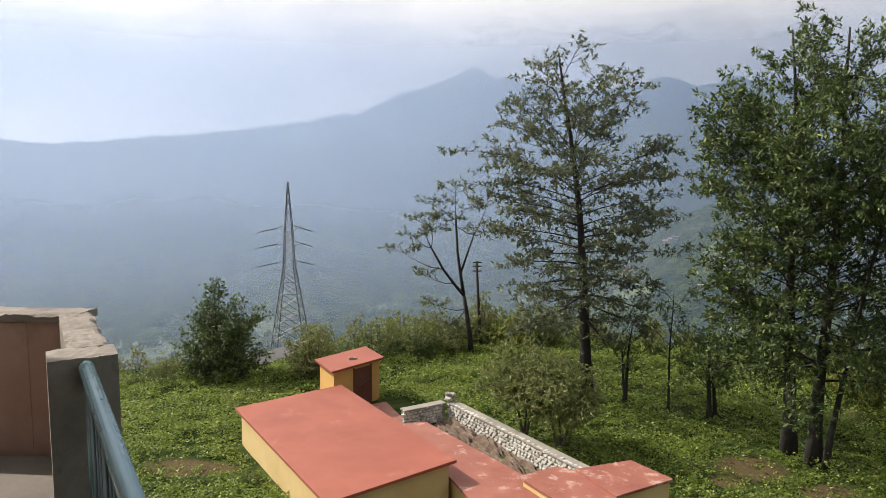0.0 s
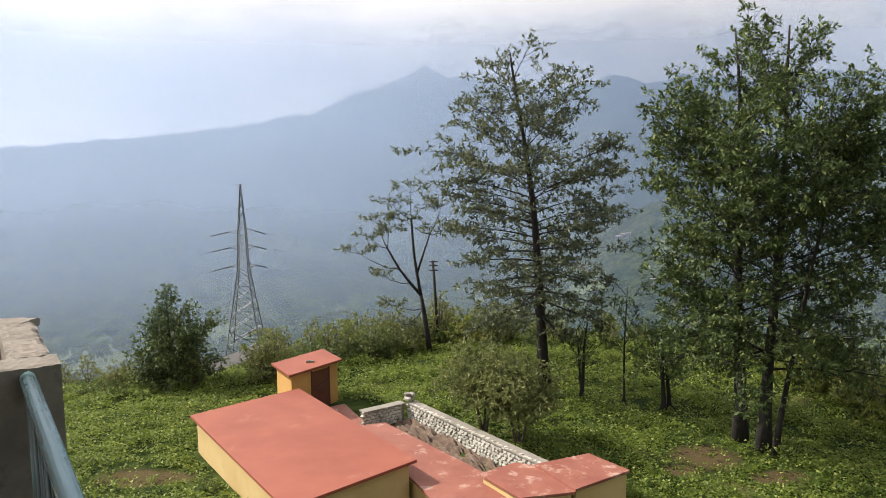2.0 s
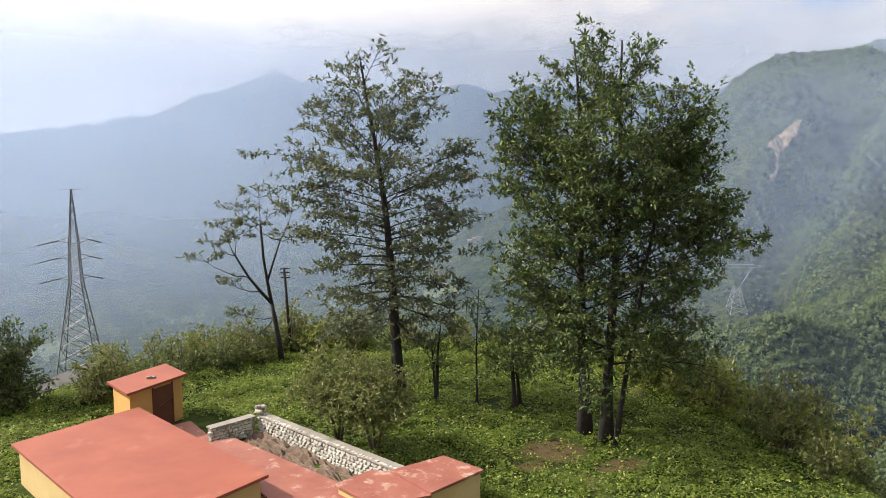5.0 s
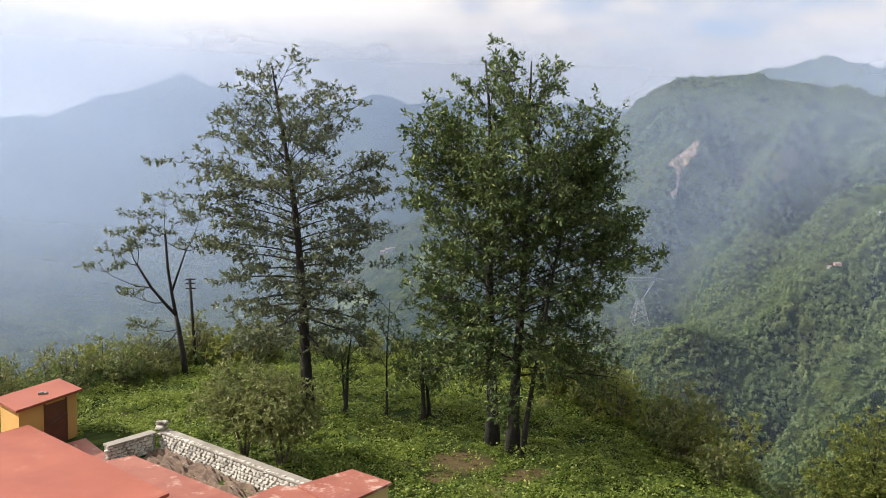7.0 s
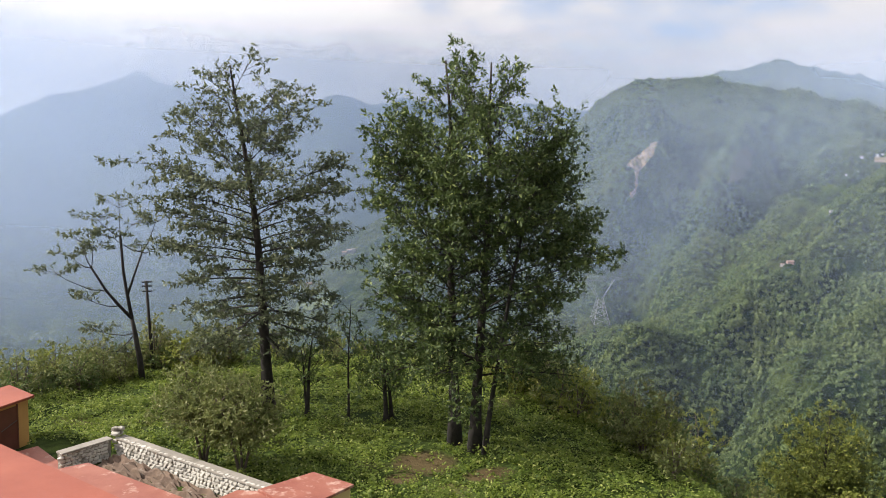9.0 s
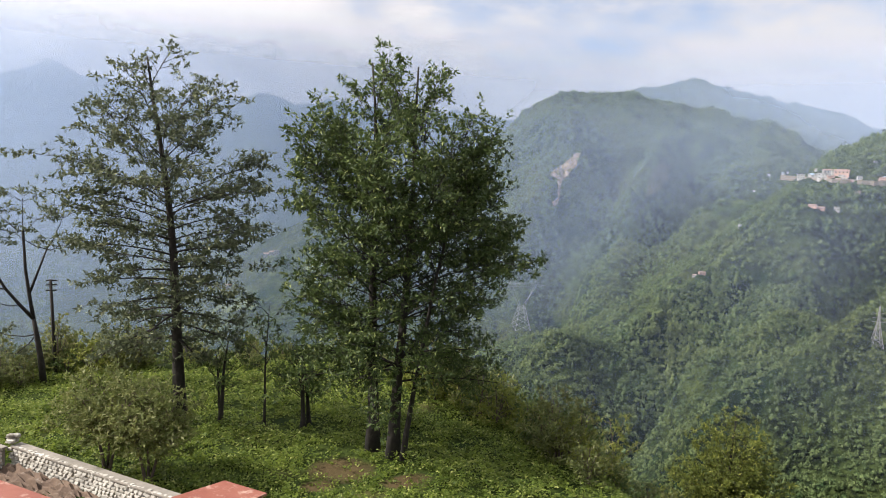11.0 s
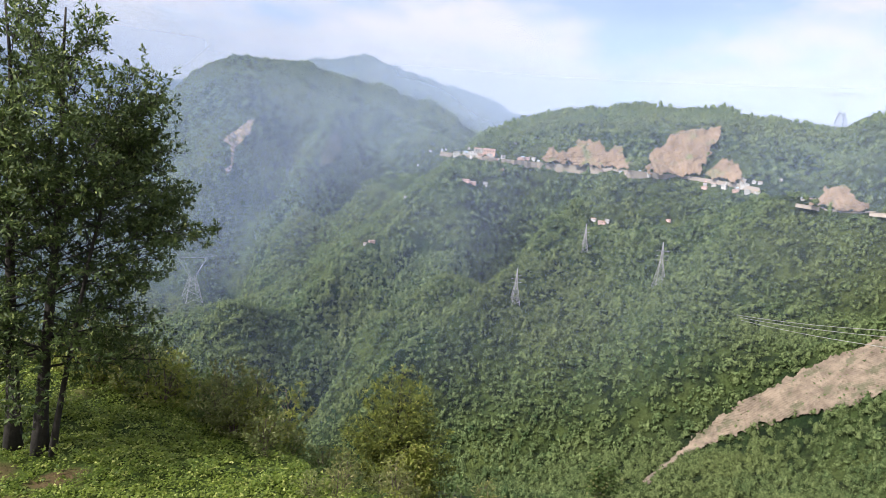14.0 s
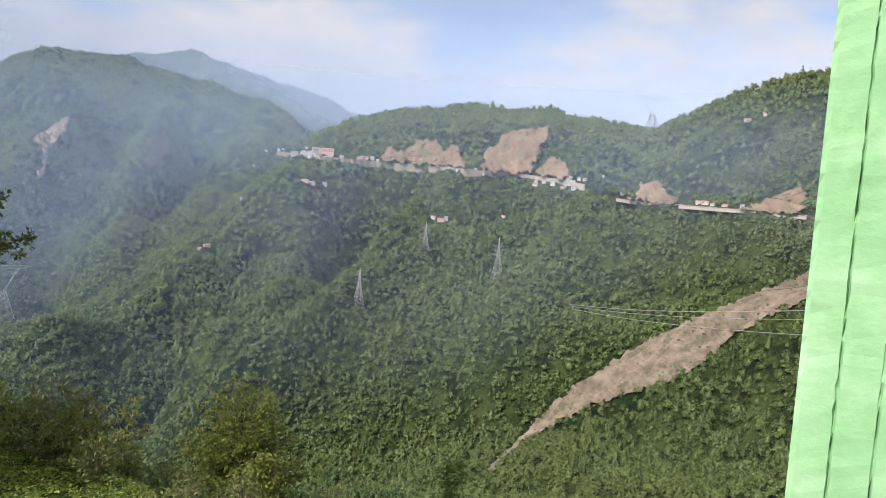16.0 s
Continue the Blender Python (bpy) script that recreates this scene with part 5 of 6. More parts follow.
grow("bush_tree", 2.77, 24.42, 3.5, ((0.0, 0.0, 0.05, -0.6, 0.2, 0.8), (0.1, 0.0, 0.045, 0.8, 0.0, 0.75), (0.05, 0.1, 0.04, 0.2, -0.6, 0.8)), BUSH[0], BUSH[0], BUSH[1], 80, 9, 0.14, M_LEAF_BUSH,
     M_BARK_PALE, "small olive green orchard tree beside the stone wall", per=9, start=0.42, dense=1.3)
grow("bush_tree", 3.75, 22.93, 3.4, ((0.0, 0.0, 0.045, -0.7, -0.2, 0.8), (0.1, 0.0, 0.04, 0.8, 0.1, 0.75), (0.05, 0.1, 0.035, 0.0, 0.6, 0.8)), BUSH[0], BUSH[0], BUSH[1], 80, 10, 0.14, M_LEAF_BUSH,
     M_BARK_PALE, "small olive green orchard tree with thin stems", per=9, start=0.42, dense=1.3)
for k, (x, y, h, c, ra) in enumerate(((7.22, 28.32, 3.6, 0.9, 0.09), (8.68, 27.45, 5.0, 0.8, 0.045), (9.97, 26.63, 3.5, 1.2, 0.10), (10.3, 26.9, 3.3, 1.1, 0.08), (6.4, 31.5, 4.0, 1.1, 0.05))):
    grow("sapling", x, y, h, ((0.0, 0.0, ra, 0.2 - 0.2 * k, 0.0, 0.95), (0.0, 0.1, ra * 0.6, -0.3 * c, 0.2, 0.8))[:1 if k == 1 else 2], ((0.3, 0.3 * c), (0.6, c), (0.85, c), (1.0, 0.3)),
         ((0.3, 0.3 * c), (0.6, c), (0.85, c), (1.0, 0.3)), ((0.0, 0.4), (1.0, 1.3)), 46 if k != 1 else 30, 20 + k, 0.15, M_LEAF_SHRUB, M_BARK,
         ("crooked young tree with a bare stem", "thin leaning sapling with sparse leaves", "small forked tree in the grass", "small leafy tree in the grass", "pale sapling at the terrace edge")[k],
         per=6, start=0.35, boughs=10, mass=(0.35, 0.25), low=0.42, close=0.9, lean=0.2 - 0.2 * k)
grow("dark_tree", -9.9, 31.6, 4.4, ((0.0, 0.0, 0.10, 0.0, 0.0, 0.95),), ((0.0, 1.7), (0.3, 1.6), (0.6, 1.1), (0.8, 0.6), (1.0, 0.15)),
     ((0.0, 1.9), (0.3, 1.9), (0.55, 1.8), (0.75, 1.7), (0.84, 0.6), (1.0, 0.2)), ((0.0, 0.2), (0.5, 0.6), (0.75, 1.0), (1.0, 2.0)), 135, 31, 0.16, M_LEAF_OAK, M_BARK,
     "dark bushy evergreen tree at the edge of the terrace", per=7, start=0.05, dense=1.4)
grow("rounded_conifer", 31.9, 24.0, 8.9, ((0.0, 0.0, 0.14, 0.0, 0.0, 0.97),), ((0.0, 3.0), (0.3, 3.4), (0.55, 3.0), (0.75, 2.2), (0.9, 1.3), (1.0, 0.2)),
     ((0.0, 3.0), (0.3, 3.4), (0.55, 3.0), (0.75, 2.2), (0.9, 1.3), (1.0, 0.2)), ((0.0, 0.2), (0.4, 0.5), (0.7, 0.9), (1.0, 2.2)), 260, 33, 0.17, M_LEAF_CONE, M_BARK,
     "dark green rounded conifer growing below the terrace", per=7, start=0.06, z=-17.6, uneven=0.12, lobes=0.06)
grow("straggling_tree", 26.3, 26.0, 6.8, ((0.0, 0.0, 0.075, -0.7, 0.2, 0.96),), ((0.3, 0.4), (0.55, 0.7), (0.75, 1.1), (0.9, 1.0), (1.0, 0.3)), ((0.3, 0.3), (0.55, 0.8), (0.75, 0.9), (0.9, 0.9), (1.0, 0.3)),
     ((0.0, 0.3), (0.6, 0.6), (1.0, 1.5)), 80, 35, 0.20, M_LEAF_YELLOW, M_BARK_PALE, "straggling small tree with yellow-green leaves", per=6, start=0.35, z=-16.0, lean=-0.6, boughs=14, mass=(0.4, 0.3), low=0.4, close=1.0)
tree("straggling_tree", 30.2, 21.3, 4.6, 0.05, ((0.3, 0.6), (0.6, 1.1), (0.85, 0.9), (1.0, 0.4)), 36, 0.20, M_LEAF_YELLOW, M_BARK_PALE,
     "small yellow-green tree in front of the conifer", limbs=18, start=0.3, twigs=6, per_twig=26, puff=0.2, rise=0.9, z=-16.6)
tree("straggling_tree", 36.0, 13.6, 6.4, 0.05, ((0.3, 0.6), (0.6, 0.9), (0.85, 0.8), (1.0, 0.4)), 37, 0.22, M_LEAF_SHRUB, M_BARK_PALE,
     "thin straggling tree on the slope below the terrace", limbs=16, start=0.3, twigs=6, per_twig=24, puff=0.22, rise=1.0, z=-18.6)


def make_shrubs():
    rng = np.random.default_rng(55)
    models = []
    for k in range(5):
        h = (1.5, 2.2, 1.2, 2.8, 1.8)[k]
        m = grow("shrub", 0.0, -30.0 - 4 * k, h, ((0.0, 0.0, 0.03, 0.1, 0.0, 0.8), (0.1, 0.0, 0.025, 0.4, 0.2, 0.7), (0.0, 0.1, 0.025, -0.4, 0.0, 0.75)),
                 ((0.0, 0.7), (0.4, 1.0), (0.8, 0.8), (1.0, 0.2)), ((0.0, 0.7), (0.4, 1.0), (0.8, 0.8), (1.0, 0.2)), ((0.0, 0.3), (0.5, 0.7), (1.0, 2.0)), 17, 60 + k, 0.21,
                 (M_LEAF_SHRUB, M_LEAF_BUSH, M_LEAF_SHRUB, M_LEAF_DRY, M_LEAF_YELLOW)[k], M_BARK_PALE,
                 ("low leafy green shrub at the terrace edge", "upright olive green shrub at the terrace edge", "low dense shrub in the grass",
                  "tall dry straw-green shrub at the terrace edge", "bright yellow-green shrub on the slope")[k], per=6, start=0.05, category="shrub", dense=0.9)
        models.append(m)
    places = []
    for _ in range(200):
        az = rng.uniform(-27, 76)
        r = float(edge_of_terrace(az)) + rng.uniform(0.0, 9.0)
        if 12 < az < 30 and rng.uniform(0, 1) < 0.3:
            r += 2.0
        big = (0.32, 0.68) if az < -3 or az > 34 else (0.4, 0.9)
        places.append((r * math.sin(radians(az)), r * math.cos(radians(az)), rng.uniform(*big)))
    for _ in range(46):
        az = rng.uniform(-12, 9)
        r = float(edge_of_terrace(az)) + rng.uniform(-1.5, 3.0)
        places.append((r * math.sin(radians(az)), r * math.cos(radians(az)), rng.uniform(0.55, 1.0)))
    for _ in range(46):
        az = rng.uniform(29, 43)
        r = float(edge_of_terrace(az)) + rng.uniform(-0.6, 3.5)
        places.append((r * math.sin(radians(az)), r * math.cos(radians(az)), rng.uniform(0.6, 1.15)))
    for i in range(7):
        f = 0.42 + 0.09 * i
        places.append((-7.25 + 4.0 * f + rng.uniform(-0.3, 0.1), 23.3 - 6.8 * f, rng.uniform(0.3, 0.5)))
    first = set()
    for i, (x, y, s) in enumerate(places):
        if -15.6 < math.degrees(math.atan2(x, y)) < -12.2 and i % 4:
            # the road bend shows through here
            continue
        k = int(rng.integers(5)) if i < 246 else (4, 1, 4, 3, 0)[i % 5] if i < 292 else (0, 2)[i % 2]
        z = float(land(x, y)) - 0.1
        m = Matrix.Translation((x, y, z)) @ Matrix.Rotation(rng.uniform(0, 6.28), 4, "Z") @ Matrix.Scale(s, 4)
        if k not in first:
            models[k].matrix_basis = m
            first.add(k)
        else:
            models[k].scale = (1, 1, 1)
            copy_thing(models[k], m)


make_shrubs()


def herbs():
    """Low leafy growth over the whole terrace."""
    rng = np.random.default_rng(77)
    n = 70000
    az = rng.uniform(-32, 72, n)
    r = np.sqrt(rng.uniform(11.0 ** 2, 42.0 ** 2, n))
    x, y = r * np.sin(np.radians(az)), r * np.cos(np.radians(az))
    d = fbm(x / 1.7, y / 1.7, 3, 33)
    keep = ((d > -0.12) | (rng.uniform(0, 1, n) < 0.42)) & (r < edge_of_terrace(az) + 4)
    for cx, cy, rx, ry in BARE:
        keep &= (((x - cx) / rx) ** 2 + ((y - cy) / ry) ** 2 > 1 + 1.2 * d) | (rng.uniform(0, 1, n) < 0.22)
    for quad in (TANK, [(-1.8, 28.5), (-5.0, 28.0), (-4.0, 26.3), (-1.3, 23.5), (1.2, 16.5), (6.2, 18.7), (5.3, 20.1), (0.3, 26.4)]):
        keep &= ~inside(x, y, inset(quad, -0.05))
    x, y = x[keep], y[keep]
    z = land(x, y)
    per = 9
    C = np.repeat(np.stack([x, y, z], -1), per, 0)
    h = np.repeat(rng.uniform(0.05, 0.24, len(x)) * (0.4 + 2.6 * np.clip(fbm(x / 1.1, y / 1.1, 3, 44) + 0.25, 0, 1)), per)
    C = C + rng.normal(0, 0.085, C.shape) * np.array([1, 1, 0])
    C[:, 2] += h * rng.uniform(0.2, 1.0, len(C))
    # one three-cornered leaf each
    m = len(C)
    d = rng.standard_normal((m, 3)) * np.array([1, 1, 0.45])
    d /= np.linalg.norm(d, axis=1, keepdims=True)
    side = np.cross(d, np.array([0, 0, 1.0]) + 0.5 * rng.standard_normal((m, 3)))
    side /= np.linalg.norm(side, axis=1, keepdims=True) + 1e-9
    size = rng.uniform(0.06, 0.115, (m, 1))
    V = np.stack([C + d * size * 0.6, C - d * size * 0.4 + side * size * 0.42, C - d * size * 0.4 - side * size * 0.42], 1).reshape(-1, 3)
    ob = build("ground_herbs", V, np.arange(3 * m).reshape(-1, 3), M_HERB)
    tagged(ob, "bright green leafy herbs and grass covering the terrace", "grass", kind="stuff")


herbs()


# ---------- pylons, pole and wires ----------
def lattice(root, name, P, legs, r, mat, bays, top_w, base_w, h, z0=0.0, zig=True):
    """A four-legged lattice mast: legs and cross bracing."""
    def corner(k, f):
        w = base_w + (top_w - base_w) * f
        sx, sy = ((-1, -1), (1, -1), (1, 1), (-1, 1))[k]
        return Vector((sx * w / 2, sy * w / 2, z0 + h * f))
    for k in range(4):
        bm = bmesh.new()
        tube(bm, (corner(k, 0), corner(k, 1)), r * 1.5, 4)
        part("leg", bm, mat, root)
    bm = bmesh.new()
    f = [1 - (1 - i / bays) ** 1.25 for i in range(bays + 1)]
    for i in range(bays):
        for k in range(4):
            a0, b0, a1, b1 = corner(k, f[i]), corner((k + 1) % 4, f[i]), corner(k, f[i + 1]), corner((k + 1) % 4, f[i + 1])
            tube(bm, (a0, b1), r * 0.95, 3)
            tube(bm, (b0, a1), r * 0.95, 3)
            if i:
                tube(bm, (a0, b0), r * 0.6, 3)
    part("bracing", bm, mat, root)


def angle_pylon(x, y, base, top, turn):
    root = empty("electricity_pylon", x, y, base)
    h = top - base
    lattice(root, "tower", None, 4, 0.055, M_STEEL, 9, 1.7, 7.6, h * 0.60)
    lattice(root, "tower", None, 4, 0.045, M_STEEL, 5, 1.25, 1.7, h * 0.17, h * 0.60)
    lattice(root, "tower", None, 4, 0.04, M_STEEL, 5, 0.12, 1.25, h * 0.23, h * 0.77)
    t = Vector((math.cos(turn), math.sin(turn), 0))
    arms = []
    for f, sides in ((0.60, (-1, 1)), (0.69, (-1, 1)), (0.765, (-1, 1))):
        for s in sides:
            bm = bmesh.new()
            tip = t * s * 2.0 + Vector((0, 0, h * f + 0.5))
            for o in (-0.6, 0.6):
                n = Vector((-t.y, t.x, 0)) * o
                tube(bm, (t * s * 0.8 + n + Vector((0, 0, h * f)), tip), 0.05, 4)
                tube(bm, (t * s * 0.7 + n + Vector((0, 0, h * f + 1.0)), tip), 0.04, 4)
            arm = part("cross_arm", bm, M_STEEL, root)
            bm = bmesh.new()
            tube(bm, (tip, tip + t * s * 0.6 - Vector((0, 0, 0.25))), 0.06, 8)
            part("insulator", bm, M_WIRE, arm)
            arms.append(tip)
    bm = bmesh.new()
    tube(bm, (Vector((-1.7, 0, h)), Vector((1.7, 0, h))), 0.04, 4)
    part("peak_bar", bm, M_STEEL, root)
    tagged(root, "tall grey lattice steel electricity pylon on the slope", "pylon")
    return [Vector((x, y, base)) + a for a in arms]


def wire(name, a, b, sag, r, label, mat=None):
    a, b = Vector(a), Vector(b)
    pts = []
    for i in range(25):
        f = i / 24
        p = a.lerp(b, f)
        p.z -= sag * 4 * f * (1 - f)
        pts.append(p)
    bm = bmesh.new()
    tube(bm, pts, r, 4)
    return tagged(part(name, bm, mat or M_WIRE), label, "cable")


PY = bearing(-11.9) * 126
tips = angle_pylon(PY.x, PY.y, float(land(PY.x, PY.y)) - 0.3, -1.2, radians(20))
for a, to in [(a, Vector((-150, -45, -14))) for a in tips[0::2]] + [(a, Vector((170, 330, -62))) for a in tips[1::2]]:
    bm = bmesh.new()
    tube(bm, (a, a + to.normalized() * 3.0 - Vector((0, 0, 0.35))), 0.08, 6)
    tagged(part("insulator_string", bm, M_WIRE), "dark insulator string between pylon arm and cable", "insulator")
for a in tips[0::2]:
    wire("power_line", a, a + Vector((-150, -45, -14)), 5.0, 0.017, "sagging dark power line leading from the pylon")
for a in tips[1::2]:
    wire("power_line", a, a + Vector((170, 330, -62)), 6.0, 0.017, "sagging dark power line crossing the valley")

pole = empty("utility_pole", 2.0, 38.0, float(land(2.0, 38.0)) - 0.2)
bm = bmesh.new()
tube(bm, ((0, 0, 0), (-0.25, 0, 4.6)), [0.09, 0.06], 8)
part("pole", bm, M_BARK, pole, "", True)
for z in (4.1, 4.35, 4.55):
    bm = bmesh.new()
    tube(bm, ((-0.45, 0, z), (0.02, 0, z)), 0.035, 6)
    part("cross_arm", bm, M_BARK, pole)
tagged(pole, "dark leaning utility pole at the terrace edge", "utility pole")


# ---------- the far hillside: road, village, pylons, crest trees ----------
def on_land(az, el, near=150.0, far=2400.0):
    r = reach(az, el, near, far)
    x, y = r * math.sin(radians(az)), r * math.cos(radians(az))
    return x, y, float(land(x, y)), r


ROAD = ((54.6, 2.25), (58, 2.1), (61, 2.05), (67.5, 2.0), (73.8, 1.85), (76.5, 1.62), (78.2, 1.40))
LOWER_ROAD = ((80.6, 0.50), (82.5, 0.32), (86, 0.30), (90, 0.28), (94, 0.12), (99, 0.0))


def hill_road(pairs, label, wall=7.0):
    """A road bench with its retaining wall along the hillside."""
    bm = bmesh.new()
    rows = []
    a0, a1 = pairs[0][0], pairs[-1][0]
    n = int((a1 - a0) / 0.25)
    for i in range(n + 1):
        az = a0 + (a1 - a0) * i / n
        el = float(along(az, *pairs))
        r = reach(az, el, 200, 1300) - 4.0
        d = Vector((math.sin(radians(az)), math.cos(radians(az)), 0))
        z = EYE + r * math.tan(radians(el))
        rows.append([bm.verts.new(d * q + Vector((0, 0, h))) for q, h in ((r - 1.5, z - wall), (r - 0.5, z - 0.2), (r - 0.4, z + 0.5), (r, z + 0.5), (r, z), (r + 7.0, z + 0.1), (r + 7.6, z + 1.0))])
    for p, q in zip(rows, rows[1:]):
        for k in range(len(p) - 1):
            bm.faces.new((p[k], q[k], q[k + 1], p[k + 1]))
    tagged(part("road", bm, M_ASPHALT), label, "road", kind="structure")


hill_road(ROAD, "dusty hill road with a pale retaining wall")
hill_road(LOWER_ROAD, "pale lower bend of the hill road", 1.2)


def house_model(k, w, d, h, wall_mat, roof_mat, storeys):
    root = empty("hill_house")
    bm = bmesh.new()
    prism(bm, [(-w / 2, -d / 2), (w / 2, -d / 2), (w / 2, d / 2), (-w / 2, d / 2)], -3.0, h)
    part("wall", bm, wall_mat, root)
    bm = bmesh.new()
    if k % 2:
        prism(bm, [(-w / 2 - 0.4, -d / 2 - 0.4), (w / 2 + 0.4, -d / 2 - 0.4), (w / 2 + 0.4, d / 2 + 0.4), (-w / 2 - 0.4, d / 2 + 0.4)], h, h + 0.35)
    else:
        pts = [(-w / 2 - 0.4, -d / 2 - 0.5, h), (w / 2 + 0.4, -d / 2 - 0.5, h), (w / 2 + 0.4, d / 2 + 0.5, h), (-w / 2 - 0.4, d / 2 + 0.5, h), (-w / 2 - 0.4, 0, h + 1.5), (w / 2 + 0.4, 0, h + 1.5)]
        v = [bm.verts.new(p) for p in pts]
        for f in ((0, 1, 5, 4), (2, 3, 4, 5), (0, 4, 3), (1, 2, 5), (0, 3, 2, 1)):
            bm.faces.new([v[i] for i in f])
    part("roof", bm, roof_mat, root)
    n = max(2, int(w / 2.6))
    for s in range(storeys):
        for i in range(n):
            x = -w / 2 + (i + 0.5) * w / n
            z = 0.9 + s * 2.9
            bm = bmesh.new()
            prism(bm, [(x - 0.5, -d / 2 - 0.06), (x + 0.5, -d / 2 - 0.06), (x + 0.5, -d / 2 + 0.1), (x - 0.5, -d / 2 + 0.1)], z, z + 1.3)
            part("window", bm, M_GRILL, root)
    return root


def village():
    rng = np.random.default_rng(21)
    kinds = [house_model(0, 9, 6, 3.2, M_WHITE, M_TIN, 1), house_model(1, 7, 6, 6.0, M_WHITE, M_COPING, 2), house_model(2, 12, 6, 3.0, M_PINKISH, M_TIN, 1),
             house_model(3, 8, 6, 5.6, M_WHITE, M_WHITE, 2), house_model(4, 6, 5, 3.0, M_WHITE, M_BLUE_TIN, 1)]
    labels = ("white house with a rusty tin roof on the hillside", "two-storey white house with a flat roof on the hillside", "long dull pink house with a tin roof by the road",
              "pale two-storey house beside the hill road", "small white hut with a blue tin roof on the hillside")
    for ob, l in zip(kinds, labels):
        tagged(ob, l, "house", "houses on the hillside")
    spots = []
    for _ in range(30):
        az = rng.uniform(53.8, 58.6)
        spots.append((az, 2.15 + rng.uniform(-0.15, 0.5) * (0.4 if az < 55 else 1.0)))
    spots += [(58.2 + rng.uniform(0, 9.5), 2.12 + rng.uniform(-0.22, 0.1)) for _ in range(26)]
    spots += [(68.4, 1.75), (69.2, 1.8), (69.8, 1.85), (68.9, 1.45), (70.4, 1.6)]
    spots += [(74.4 + rng.uniform(0, 3.9), 1.3 + rng.uniform(-0.35, 0.45)) for _ in range(24)]
    spots += [(56.8, 0.05), (57.3, -0.05), (58.3, -0.1), (59.0, 1.2), (59.4, 1.1), (49.4, -5.4), (49.9, -5.2), (66.8, -2.1), (67.4, -2.15), (67.8, -2.05), (72.2, -1.6),
              (86.5, 0.5), (87.0, 0.5), (87.5, 0.48), (88.3, 0.45), (89.5, 0.5), (60.3, 3.2), (61.6, 3.6), (53.0, 0.9), (81.0, 0.85), (81.6, 0.75), (79.5, 2.0), (52.3, -1.6), (90.5, 7.0), (89.3, 6.6)]
    used = set()
    for az, el in spots:
        x, y, z, r = on_land(az, el)
        k = int(rng.integers(5))
        m = Matrix.Translation((x, y, z + 0.2)) @ Matrix.Rotation(-radians(az) + rng.uniform(-0.5, 0.5), 4, "Z") @ Matrix.Scale(rng.uniform(0.42, 0.72) * min(1.0, r / 900.0), 4)
        if k in used:
            kinds[k].scale = (1, 1, 1)
            copy_thing(kinds[k], m)
        else:
            kinds[k].matrix_basis = m
            used.add(k)
    for az, el in ((16.9, -5.6), (17.3, -5.45), (17.6, -5.5), (14.2, -8.0), (19.5, -9.0)):
        x, y, z, r = on_land(az, el, 700)
        copy_thing(kinds[1 if az > 17.4 else 0], Matrix.Translation((x, y, z)) @ Matrix.Rotation(-radians(az), 4, "Z") @ Matrix.Scale(1.5, 4))


M_PINKISH = surface("dull_pink_house_paint", (0.45, 0.30, 0.25), (0.6, 0.42, 0.36), 0.1, 0.85, 2.0, 0.01)
M_BLUE_TIN = surface("blue_tin_roof", (0.25, 0.36, 0.45), (0.4, 0.5, 0.58), 0.15, 0.5, 2.0, 0.01)
village()


